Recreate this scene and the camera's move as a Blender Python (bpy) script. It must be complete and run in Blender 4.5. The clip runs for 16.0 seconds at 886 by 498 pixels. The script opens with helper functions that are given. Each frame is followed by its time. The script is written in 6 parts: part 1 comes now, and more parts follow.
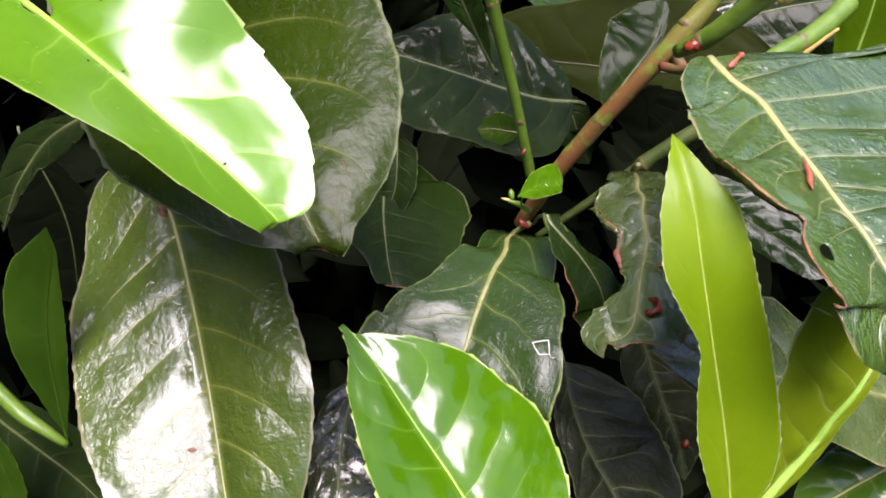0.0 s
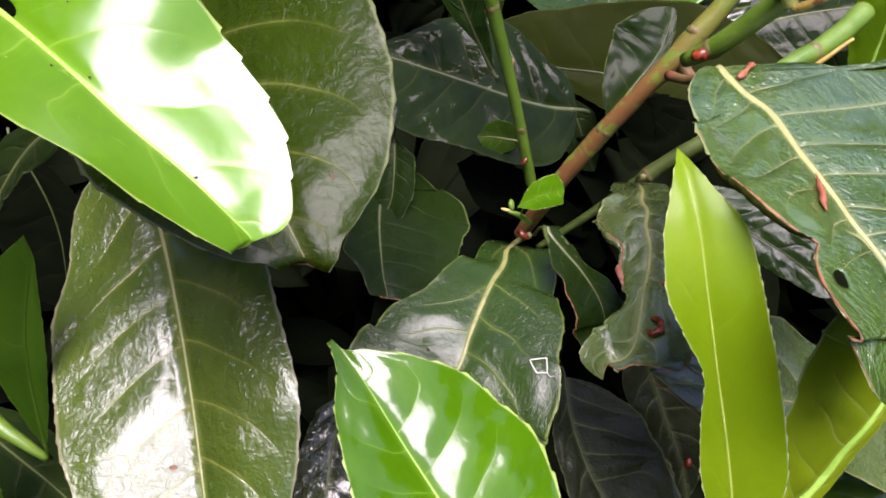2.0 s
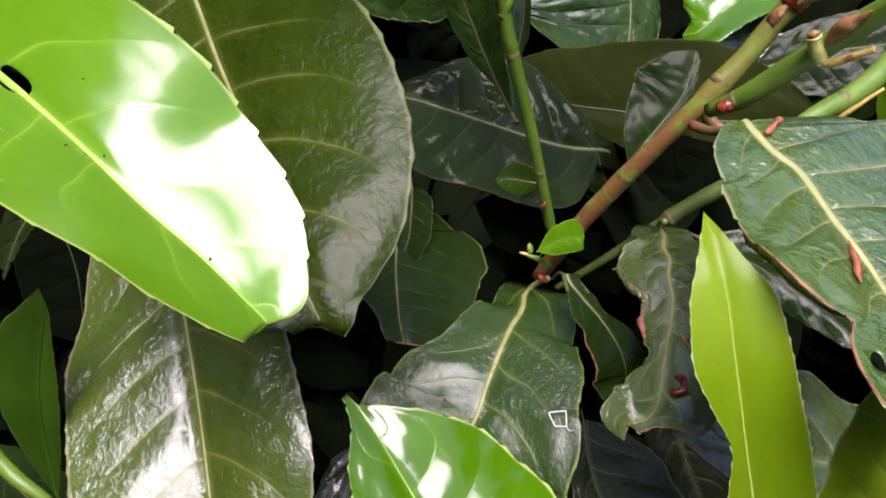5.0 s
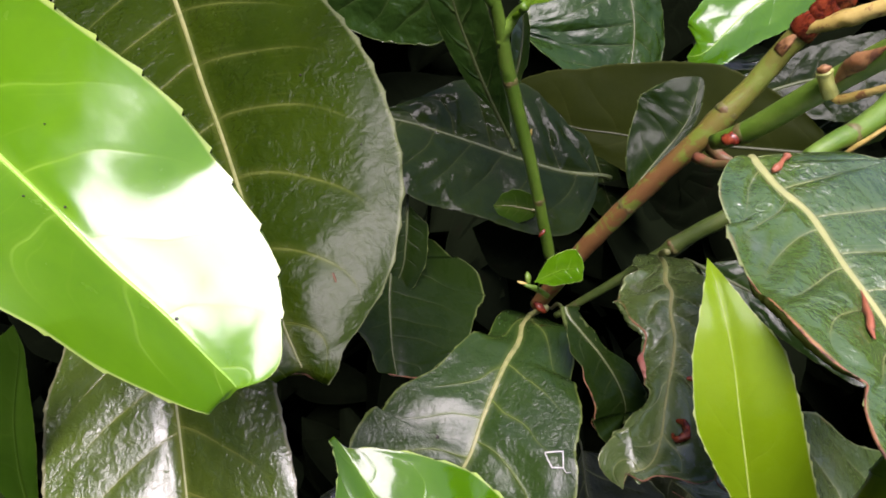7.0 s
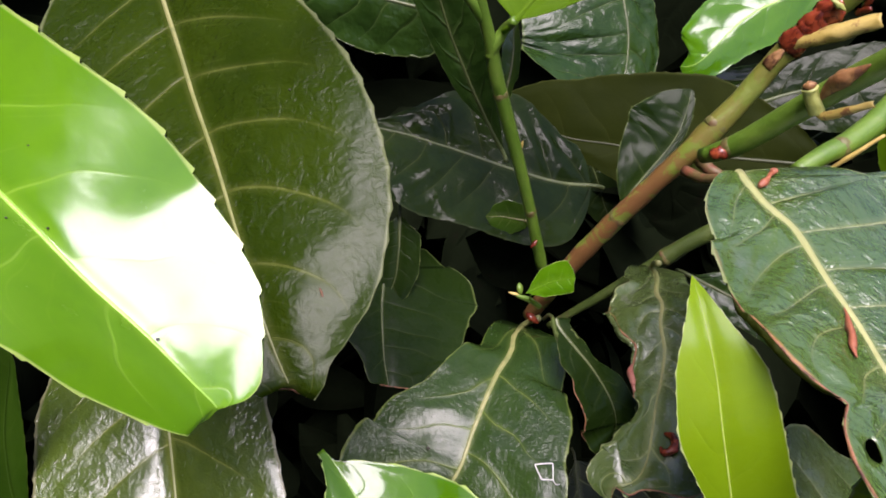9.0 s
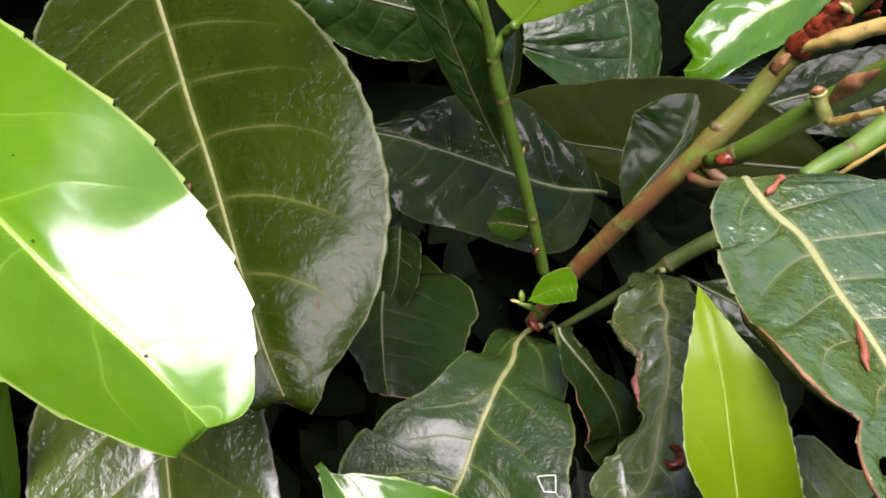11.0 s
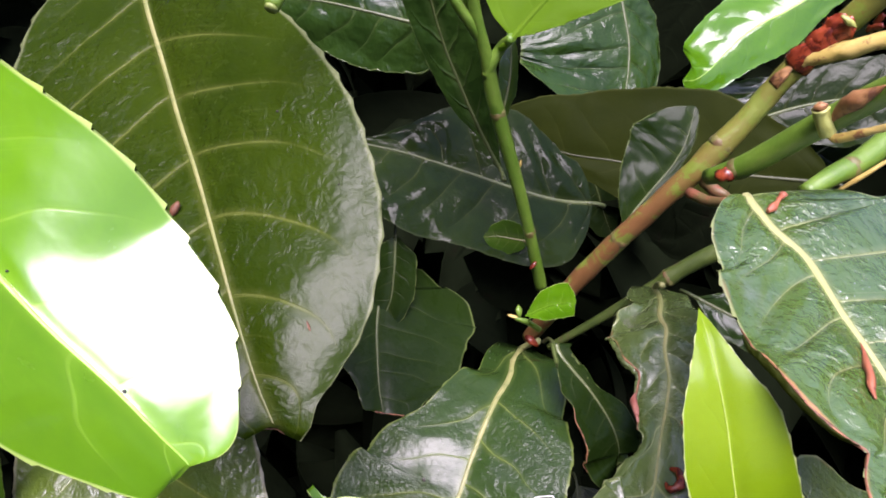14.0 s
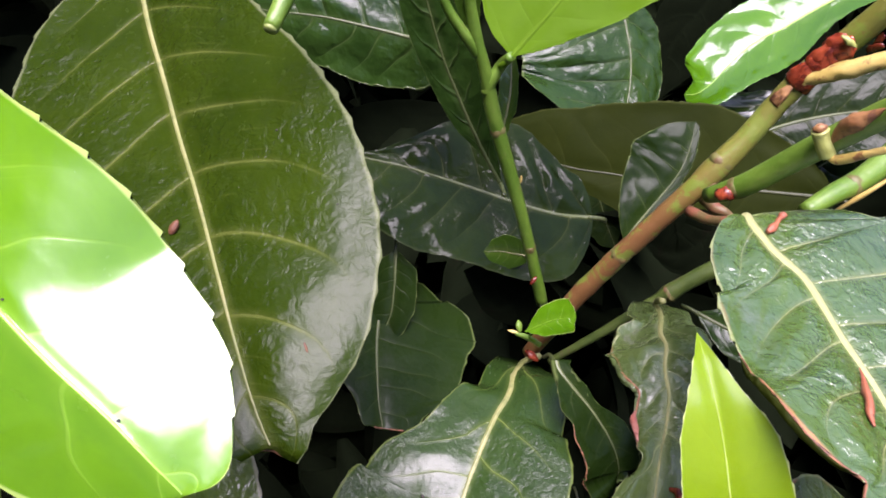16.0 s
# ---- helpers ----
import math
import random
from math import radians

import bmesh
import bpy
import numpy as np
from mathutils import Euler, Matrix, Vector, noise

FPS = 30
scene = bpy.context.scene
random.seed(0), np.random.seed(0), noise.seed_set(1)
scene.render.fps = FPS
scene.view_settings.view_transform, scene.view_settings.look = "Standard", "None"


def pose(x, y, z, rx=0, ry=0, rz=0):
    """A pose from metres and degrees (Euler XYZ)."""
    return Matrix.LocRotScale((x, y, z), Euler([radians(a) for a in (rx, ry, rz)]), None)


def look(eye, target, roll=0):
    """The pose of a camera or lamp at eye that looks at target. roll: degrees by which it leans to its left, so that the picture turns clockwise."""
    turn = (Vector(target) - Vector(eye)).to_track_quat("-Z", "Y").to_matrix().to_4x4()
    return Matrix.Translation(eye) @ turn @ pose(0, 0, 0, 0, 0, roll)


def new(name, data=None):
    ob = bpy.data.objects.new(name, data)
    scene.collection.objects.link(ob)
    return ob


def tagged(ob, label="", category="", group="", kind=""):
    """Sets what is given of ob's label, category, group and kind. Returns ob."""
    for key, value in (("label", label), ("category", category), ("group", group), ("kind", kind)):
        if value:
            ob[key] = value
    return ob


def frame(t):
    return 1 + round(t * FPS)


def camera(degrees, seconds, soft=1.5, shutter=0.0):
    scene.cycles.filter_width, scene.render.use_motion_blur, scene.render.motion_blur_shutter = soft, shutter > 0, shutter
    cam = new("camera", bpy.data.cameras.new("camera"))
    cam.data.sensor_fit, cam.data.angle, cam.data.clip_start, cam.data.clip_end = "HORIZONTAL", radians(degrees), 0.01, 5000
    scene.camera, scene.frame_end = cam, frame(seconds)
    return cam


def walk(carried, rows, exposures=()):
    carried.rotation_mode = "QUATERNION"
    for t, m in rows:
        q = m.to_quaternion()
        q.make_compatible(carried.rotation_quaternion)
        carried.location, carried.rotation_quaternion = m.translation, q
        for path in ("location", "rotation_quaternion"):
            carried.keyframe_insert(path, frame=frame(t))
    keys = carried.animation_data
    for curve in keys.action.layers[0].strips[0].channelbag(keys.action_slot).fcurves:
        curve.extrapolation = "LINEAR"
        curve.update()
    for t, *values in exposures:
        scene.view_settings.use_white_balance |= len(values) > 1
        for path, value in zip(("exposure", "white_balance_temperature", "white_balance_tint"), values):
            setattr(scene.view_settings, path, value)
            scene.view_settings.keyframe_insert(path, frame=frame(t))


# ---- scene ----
# camera and its path: seconds, place in metres, Euler degrees
cam = camera(66.12, 16.0, 1.8)
PATH = [
    (0.0, 0.0, -0.0, 0.9, 50.0, -0.0, -0.0),
    (0.5, 4e-05, 0.00229, 0.89985, 50.247, -0.189, 0.138),
    (1.0, -0.00068, 0.00367, 0.89853, 50.219, -0.533, 0.284),
    (1.5, 0.00087, 0.00676, 0.89691, 50.171, -0.545, 0.47),
    (2.0, 0.00288, 0.00723, 0.89778, 50.175, -0.322, 0.922),
    (2.5, 0.00357, 0.00925, 0.89903, 49.961, -0.155, 1.142),
    (3.0, 0.00196, 0.01201, 0.89829, 50.579, -0.003, 1.452),
    (3.5, 0.0013, 0.01301, 0.90051, 50.604, 0.067, 1.724),
    (4.0, -0.00065, 0.01303, 0.90281, 51.037, 0.075, 1.933),
    (4.5, 0.00082, 0.01396, 0.90312, 51.208, 0.18, 2.085),
    (7.0, 0.00413, 0.02536, 0.90497, 51.748, -0.063, 2.729),
    (7.5, 0.00602, 0.02665, 0.90439, 51.79, 0.007, 2.929),
    (8.0, 0.00416, 0.02629, 0.90617, 51.803, 0.125, 3.069),
    (8.5, 0.00447, 0.02547, 0.90667, 52.091, 0.09, 3.034),
    (9.0, 0.00689, 0.02646, 0.90722, 52.013, -0.068, 2.864),
    (11.5, 0.00722, 0.03102, 0.90604, 52.305, 0.111, 2.99),
    (12.0, 0.00555, 0.03288, 0.90562, 51.936, 0.034, 3.021),
    (12.5, 0.00605, 0.03417, 0.9048, 51.931, 0.024, 2.836),
    (13.0, 0.00725, 0.0353, 0.90498, 52.166, -0.047, 2.794),
    (13.5, 0.0079, 0.03622, 0.90597, 52.238, 0.074, 2.811),
    (14.0, 0.0079, 0.03421, 0.90675, 52.603, 0.107, 2.835),
    (14.5, 0.00738, 0.03372, 0.90954, 52.523, 0.029, 2.967),
    (15.0, 0.00829, 0.03465, 0.90839, 52.835, -0.092, 3.075),
    (15.5, 0.00905, 0.03596, 0.90817, 52.897, 0.082, 3.167),
    (16.0, 0.00895, 0.03622, 0.9091, 52.993, 0.173, 3.215),
]
EXPOSURES = [(0.0, 1.58, 6350, 33), (4.5, 1.41, 6350, 33), (9.0, 1.24, 6350, 31), (11.5, 1.38, 6300, 33), (13.0, 1.57, 6150, 37), (16.0, 1.77, 6100, 38)]
walk(cam, [(t, pose(x, y, z, a, b, c)) for t, x, y, z, a, b, c in PATH], EXPOSURES)

# ---------------------------------------------------------------- light
SUN_DIR = Vector((0.02, -0.31, 0.95)).normalized()   # towards the sun
sky_world = bpy.data.worlds.new("sky")
scene.world = sky_world
sky_world.use_nodes = True
wn = sky_world.node_tree
for n in list(wn.nodes):
    wn.nodes.remove(n)
w_out, w_bg, w_sky = (wn.nodes.new(k) for k in ("ShaderNodeOutputWorld", "ShaderNodeBackground", "ShaderNodeTexSky"))
w_sky.sky_type, w_sky.sun_disc = "NISHITA", False
w_sky.sun_elevation = math.asin(SUN_DIR.z)
w_sky.sun_rotation = math.atan2(SUN_DIR.x, SUN_DIR.y)
w_sky.dust_density, w_sky.air_density = 2.0, 0.7
w_bg.inputs["Strength"].default_value = 0.15
wn.links.new(w_sky.outputs[0], w_bg.inputs[0])
wn.links.new(w_bg.outputs[0], w_out.inputs[0])
sun = new("sun", bpy.data.lights.new("sun", "SUN"))
sun.data.energy, sun.data.angle, sun.data.color = 2.9, radians(38), (1.0, 0.985, 0.93)
sun.matrix_world = look(SUN_DIR * 3 + Vector((0, 0, 0.8)), (0, 0, 0.8))


# ---------------------------------------------------------------- materials
def nodes_of(name):
    m = bpy.data.materials.new(name)
    m.use_nodes = True
    t = m.node_tree
    for n in list(t.nodes):
        t.nodes.remove(n)
    out = t.nodes.new("ShaderNodeOutputMaterial")
    return m, t, out


class Web:
    """Short names for the nodes of one material."""

    def __init__(self, tree):
        self.t = tree

    def put(self, kind, **inputs):
        n = self.t.nodes.new("ShaderNode" + kind)
        for k, v in inputs.items():
            self.feed(n, k.replace("_", " "), v)
        return n

    def feed(self, n, key, v):
        sock = n.inputs[int(key[1:])] if key[0] == "i" and key[1:].isdigit() else n.inputs[key]
        if hasattr(v, "is_output"):
            self.t.links.new(v, sock)
        else:
            sock.default_value = v

    def noise(self, vec, scale, detail=3.0, rough=0.55, warp=0.0):
        return self.put("TexNoise", Vector=vec, Scale=scale, Detail=detail, Roughness=rough, Distortion=warp).outputs["Fac"]

    def step(self, fac, a, b, lo=0.0, hi=1.0):
        n = self.put("MapRange", Value=fac)
        n.interpolation_type = "SMOOTHSTEP"
        for k, v in (("From Min", a), ("From Max", b), ("To Min", lo), ("To Max", hi)):
            n.inputs[k].default_value = v
        return n.outputs[0]

    def mix(self, fac, a, b):
        n = self.t.nodes.new("ShaderNodeMix")
        n.data_type = "RGBA"
        for i, v in ((0, fac), (6, a), (7, b)):
            if hasattr(v, "is_output"):
                self.t.links.new(v, n.inputs[i])
            else:
                n.inputs[i].default_value = v if i == 0 else (*v, 1)
        return n.outputs[2]

    def calc(self, op, a, b=0.5):
        n = self.t.nodes.new("ShaderNodeMath")
        n.operation = op
        for i, v in ((0, a), (1, b)):
            if hasattr(v, "is_output"):
                self.t.links.new(v, n.inputs[i])
            else:
                n.inputs[i].default_value = v
        return n.outputs[0]


def leaf_skin(name, deep, pale, net, rough=0.24, through_light=0.2, glow=(0.3, 0.6, 0.05), dust=0.0, edge=None, edge_at=0.95,
              relief=0.5, wet=0.5, blotch=None, crease=0.25, line=0.5, rim_col=None, crackle=0.06, pucker=650.0):
    """Leaf surface: mottled blade with a fine net of veinlets, dust specks and a dried margin.
    The map 'blade' holds metres along and across, the map 'rim' the share of length and of half-width."""
    m, t, out = nodes_of(name)
    w = Web(t)
    uv = w.put("UVMap"); uv.uv_map = "blade"
    rim = w.put("UVMap"); rim.uv_map = "rim"
    ways = w.put("UVMap"); ways.uv_map = "ways"
    shift = w.put("VectorMath", i0=uv.outputs[0])
    shift.operation = "ADD"
    rnd = w.put("ObjectInfo").outputs["Random"]
    comb = w.put("CombineXYZ", X=w.calc("MULTIPLY", rnd, 3.0), Y=w.calc("MULTIPLY", rnd, 7.0), Z=rnd)
    w.feed(shift, "i1", comb.outputs[0])
    p = shift.outputs[0]
    big = w.noise(p, 42.0, 3.0, 0.6, 0.4)
    mid = w.noise(p, 210.0, 4.0, 0.6)
    fine = w.noise(p, 1500.0, 2.0)
    cells = w.put("TexVoronoi", Vector=p, Scale=330.0)
    cells.feature = "DISTANCE_TO_EDGE"
    cells2 = w.put("TexVoronoi", Vector=p, Scale=900.0)
    cells2.feature = "DISTANCE_TO_EDGE"
    netting = w.step(cells.outputs["Distance"], 0.0, 0.07, 1.0, 0.0)
    netting2 = w.step(cells2.outputs["Distance"], 0.0, 0.09, 1.0, 0.0)
    col = w.mix(w.step(big, 0.3, 0.72), deep, pale)
    col = w.mix(w.step(mid, 0.45, 0.75, 0.0, 0.35), col, deep)
    faint = w.step(w.noise(p, 50.0, 2.0), 0.35, 0.7, 0.0, crackle)
    col = w.mix(w.calc("MULTIPLY", netting, faint), col, net)
    col = w.mix(w.calc("MULTIPLY", netting2, crackle * 0.6), col, net)
    # side veins that fade towards the margin, finer ones between them and a soft band along the midrib
    lanes = w.put("SeparateXYZ", Vector=ways.outputs[0])
    outward = w.put("SeparateXYZ", Vector=rim.outputs[0]).outputs["Y"]
    fade = w.calc("MULTIPLY", w.step(outward, 0.30, 0.92, 1.0, 0.0), w.step(w.noise(p, 120.0, 3.0), 0.25, 0.6, 0.45, 1.0))
    off = w.calc("ABSOLUTE", w.calc("SUBTRACT", w.calc("FRACT", w.calc("ADD", lanes.outputs["X"], 0.5)), 0.5))
    off2 = w.calc("ABSOLUTE", w.calc("SUBTRACT", w.calc("FRACT", w.calc("MULTIPLY", lanes.outputs["X"], 3.0)), 0.5))
    core = w.calc("MULTIPLY", w.step(off, 0.008, 0.030, 1.0, 0.0), fade)
    halo = w.calc("MULTIPLY", w.step(off, 0.0, 0.13, 1.0, 0.0), fade)
    thin = w.calc("MULTIPLY", w.step(off2, 0.0, 0.07, 1.0, 0.0), w.step(w.noise(p, 60.0, 2.0), 0.5, 0.75, 0.0, 0.35))
    col = w.mix(w.calc("MULTIPLY", halo, line * 0.30), col, net)
    col = w.mix(w.calc("MULTIPLY", w.calc("MULTIPLY", thin, fade), line), col, net)
    col = w.mix(w.calc("MULTIPLY", core, line), col, net)
    near = w.calc("ABSOLUTE", w.put("SeparateXYZ", Vector=uv.outputs[0]).outputs["Y"])
    col = w.mix(w.step(near, 0.0002, 0.0022, line * 0.55, 0.0), col, net)
    if blotch:
        col = w.mix(w.step(w.noise(p, 75.0, 5.0, 0.65, 1.0), 0.62, 0.72, 0.0, 0.55), col, blotch)
    sep = w.put("SeparateXYZ", Vector=rim.outputs[0])
    rough_v = w.step(mid, 0.3, 0.7, rough * 0.8, rough * 1.25)
    if dust:
        grains = w.put("TexVoronoi", Vector=p, Scale=950.0)
        dots = w.calc("MULTIPLY", w.step(grains.outputs["Distance"], 0.08, 0.20, 1.0, 0.0), w.step(w.noise(p, 1300.0, 1.0), 0.48, 0.62))
        where = w.calc("MULTIPLY", w.step(w.noise(p, 70.0, 4.0, 0.7), 0.42, 0.66), w.step(near, 0.001, 0.012, 1.0, 0.25))
        col = w.mix(w.calc("MULTIPLY", w.calc("MULTIPLY", dots, where), dust), col, (0.42, 0.43, 0.38))
        col = w.mix(w.step(w.noise(p, 95.0, 5.0, 0.7), 0.56, 0.8, 0.0, dust * 0.16), col, (0.20, 0.20, 0.19))
    # thin pale rim, or a dried brown one
    ragged = w.calc("ADD", sep.outputs["Y"], w.calc("MULTIPLY", w.calc("SUBTRACT", w.noise(p, 160.0, 3.0), 0.5), 0.10))
    if edge:
        band = w.step(ragged, edge_at - 0.02, edge_at + 0.015)
        part_of = w.step(w.noise(p, 40.0, 2.0), 0.50, 0.60)
        col = w.mix(w.calc("MULTIPLY", band, part_of), col, edge)
    col = w.mix(w.step(sep.outputs["Y"], 0.965, 0.99, 0.0, 0.8), col, rim_col or net)
    high = w.calc("MULTIPLY", w.noise(p, 115.0, 3.0, 0.5, 0.2), 1.3)
    high = w.calc("SUBTRACT", high, w.calc("MULTIPLY", w.calc("ADD", core, halo), 0.22))
    wrinkle = w.step(w.noise(p, 45.0, 2.0), 0.38, 0.64, crease * 0.3, crease)
    high = w.calc("ADD", high, w.calc("MULTIPLY", w.noise(p, pucker, 3.0, 0.6, 0.6), wrinkle))
    high = w.calc("ADD", high, w.calc("MULTIPLY", fine, 0.015))
    bump = w.put("Bump", Height=high, Strength=relief, Distance=0.0012)
    b = w.put("BsdfPrincipled", Base_Color=col, Roughness=rough_v, Normal=bump.outputs[0], Coat_Weight=wet, Coat_Roughness=rough * 0.6,
              IOR=1.45)
    b.inputs["Specular IOR Level"].default_value = wet
    tr = w.put("BsdfTranslucent", Color=w.mix(w.calc("MULTIPLY", netting, crackle * 3.0), glow, deep), Normal=bump.outputs[0])
    mx = w.put("MixShader", Fac=through_light)
    t.links.new(b.outputs[0], mx.inputs[1])
    t.links.new(tr.outputs[0], mx.inputs[2])
    t.links.new(mx.outputs[0], out.inputs[0])
    return m


def stem_skin(name, a, b, c, rough=0.42, c_from=0.52, scale=1.0, rise=None):
    """Bark: two colours along soft streaks and patches of a third."""
    m, t, out = nodes_of(name)
    w = Web(t)
    p = w.put("TexCoord").outputs["Object"]
    col = w.mix(w.step(w.noise(p, 70.0 * scale, 4.0, 0.6, 0.5), 0.35, 0.65), a, b)
    patches = w.step(w.noise(p, 130.0 * scale, 5.0, 0.7, 1.0), c_from, c_from + 0.09, 0.0, 0.85)
    if rise:   # the third colour thins out higher up the stem
        patches = w.calc("MULTIPLY", patches, w.step(w.put("SeparateXYZ", Vector=p).outputs["Z"], *rise, 1.0, 0.3))
    col = w.mix(patches, col, c)
    col = w.mix(w.step(w.noise(p, 900.0, 2.0), 0.62, 0.75, 0.0, 0.4), col, c)
    bump = w.put("Bump", Height=w.noise(p, 520.0, 4.0, 0.65), Strength=0.5, Distance=0.0005)
    s = w.put("BsdfPrincipled", Base_Color=col, Roughness=rough, Normal=bump.outputs[0])
    t.links.new(s.outputs[0], out.inputs[0])
    return m


YOUNG = leaf_skin("young_leaf", (0.078, 0.218, 0.003), (0.108, 0.268, 0.005), (0.20, 0.38, 0.03), 0.22, 0.22, (0.18, 0.50, 0.012), relief=0.16, wet=0.5, crease=0.04, line=0.55, rim_col=(0.40, 0.52, 0.12), crackle=0.0)
LIME = leaf_skin("lime_leaf", (0.160, 0.280, 0.002), (0.205, 0.335, 0.004), (0.34, 0.46, 0.05), 0.28, 0.45, (0.44, 0.66, 0.004), relief=0.12, wet=0.14, crease=0.05, line=0.05, rim_col=(0.60, 0.66, 0.28), crackle=0.0)
GREEN = leaf_skin("green_leaf", (0.022, 0.058, 0.004), (0.036, 0.082, 0.007), (0.10, 0.15, 0.025), 0.2, 0.12, (0.10, 0.22, 0.012), relief=0.34, wet=0.45)
OLIVE = leaf_skin("olive_leaf", (0.0135, 0.028, 0.001), (0.0205, 0.038, 0.0014), (0.085, 0.105, 0.02), 0.23, 0.10, (0.08, 0.14, 0.01), dust=0.12, relief=0.55, wet=0.095, crease=1.3, pucker=400.0, line=0.75, rim_col=(0.12, 0.14, 0.06))
MOSS = leaf_skin("moss_leaf", (0.048, 0.086, 0.009), (0.074, 0.118, 0.013), (0.24, 0.27, 0.05), 0.22, 0.18, (0.16, 0.24, 0.01), dust=0.12, relief=0.5, wet=0.62, crease=1.6, pucker=420.0, line=0.6, rim_col=(0.24, 0.23, 0.12))
# Dark green deepened further: shade at the back of the shrub is in the colour.
DARK_SHADED = leaf_skin("dark_shaded_leaf", (0.006, 0.013, 0.003), (0.011, 0.021, 0.004), (0.05, 0.062, 0.02), 0.14, 0.05, (0.05, 0.10, 0.012), relief=0.95, wet=0.075, crease=0.3, pucker=220.0, line=0.35, rim_col=(0.02, 0.028, 0.01))
DUSTY = leaf_skin("dusty_leaf", (0.012, 0.031, 0.005), (0.021, 0.046, 0.008), (0.11, 0.15, 0.03), 0.22, 0.10, (0.08, 0.18, 0.02), dust=0.45, relief=0.5, wet=0.22, crease=0.9, line=0.65)
WORN = leaf_skin("worn_leaf", (0.042, 0.072, 0.014), (0.070, 0.105, 0.026), (0.20, 0.24, 0.09), 0.24, 0.10, (0.10, 0.22, 0.03), dust=0.8,
                 edge=(0.22, 0.09, 0.04), edge_at=0.965, relief=0.75, wet=0.6, blotch=(0.16, 0.16, 0.13), crease=0.8, line=0.7)
BROAD = leaf_skin("broad_leaf", (0.034, 0.078, 0.009), (0.058, 0.112, 0.017), (0.24, 0.28, 0.10), 0.20, 0.12, (0.10, 0.24, 0.03), dust=1.6,
                  edge=(0.36, 0.18, 0.055), edge_at=0.965, relief=1.1, wet=1.0, crease=0.75, pucker=500.0, line=0.8)
PLAIN = leaf_skin("plain_leaf", (0.022, 0.062, 0.003), (0.034, 0.084, 0.005), (0.10, 0.17, 0.02), 0.35, 0.2, (0.12, 0.28, 0.012), relief=0.15, wet=0.2, crease=0.1, line=0.1, crackle=0.02)
DULL = leaf_skin("dull_leaf", (0.013, 0.017, 0.006), (0.021, 0.027, 0.009), (0.11, 0.13, 0.05), 0.32, 0.08, (0.06, 0.10, 0.02), dust=0.4, relief=0.9, wet=0.12, crease=0.7, line=0.75)
GLOSS = leaf_skin("glossy_leaf", (0.040, 0.122, 0.0006), (0.058, 0.158, 0.001), (0.15, 0.30, 0.02), 0.13, 0.18, (0.17, 0.43, 0.008), relief=0.22, wet=0.40, crease=0.03, line=0.3, rim_col=(0.36, 0.48, 0.12), crackle=0.0)
LEMON = leaf_skin("lemon_leaf", (0.24, 0.34, 0.006), (0.30, 0.42, 0.012), (0.46, 0.54, 0.10), 0.20, 0.55, (0.48, 0.66, 0.01), relief=0.45, wet=0.85, crease=0.2, line=0.5, rim_col=(0.60, 0.66, 0.28), crackle=0.0)
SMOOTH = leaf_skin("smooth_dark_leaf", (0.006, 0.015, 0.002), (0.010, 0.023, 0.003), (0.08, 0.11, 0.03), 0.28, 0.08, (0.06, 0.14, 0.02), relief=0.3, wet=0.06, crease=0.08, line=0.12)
PUCKER = leaf_skin("puckered_dark_leaf", (0.010, 0.028, 0.004), (0.018, 0.044, 0.006), (0.07, 0.10, 0.03), 0.20, 0.08, (0.06, 0.14, 0.02), relief=1.1, wet=0.19, crease=0.28, pucker=260.0, line=0.35)
CRINKLE = leaf_skin("crinkled_grey_leaf", (0.020, 0.026, 0.010), (0.034, 0.042, 0.018), (0.08, 0.09, 0.05), 0.22, 0.06, (0.05, 0.09, 0.02), dust=0.3, relief=1.2, wet=0.7, crease=1.2, pucker=260.0, line=0.3)
# Near-black: the shade inside the shrub is put into the leaf colour.
SHADE_PAINTED = leaf_skin("shade_painted_leaf", (0.003, 0.0045, 0.002), (0.0045, 0.0065, 0.003), (0.006, 0.009, 0.004), 0.7, 0.0, (0.03, 0.06, 0.01), relief=0.3, wet=0.0, blotch=(0.008, 0.005, 0.004))
FRESH = leaf_skin("fresh_leaf", (0.042, 0.140, 0.001), (0.064, 0.180, 0.002), (0.10, 0.24, 0.03), 0.11, 0.2, (0.2, 0.4, 0.02), relief=0.3, wet=0.42, crease=0.1, line=0.2)
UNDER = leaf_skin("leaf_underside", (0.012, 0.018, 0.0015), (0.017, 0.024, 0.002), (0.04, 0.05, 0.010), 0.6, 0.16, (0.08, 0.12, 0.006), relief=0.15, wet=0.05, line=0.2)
UNDER_YOUNG = leaf_skin("young_leaf_underside", (0.070, 0.150, 0.002), (0.090, 0.185, 0.004), (0.12, 0.22, 0.02), 0.5, 0.35, (0.16, 0.34, 0.004), relief=0.15, wet=0.02, line=0.2, crackle=0.0)
RIB_PALE = stem_skin("pale_rib", (0.17, 0.19, 0.055), (0.23, 0.23, 0.085), (0.14, 0.16, 0.05), 0.42)
RIB_CREAM = stem_skin("cream_rib", (0.26, 0.28, 0.10), (0.34, 0.35, 0.14), (0.25, 0.27, 0.11), 0.45)
RIB_GREEN = stem_skin("green_rib", (0.22, 0.42, 0.04), (0.30, 0.50, 0.08), (0.20, 0.38, 0.04), 0.35)
RIB_UNDER = stem_skin("under_rib", (0.028, 0.036, 0.006), (0.036, 0.044, 0.009), (0.025, 0.03, 0.006), 0.55)
NODE = stem_skin("swollen_node", (0.10, 0.072, 0.022), (0.15, 0.095, 0.035), (0.17, 0.055, 0.026), 0.5, 0.48)
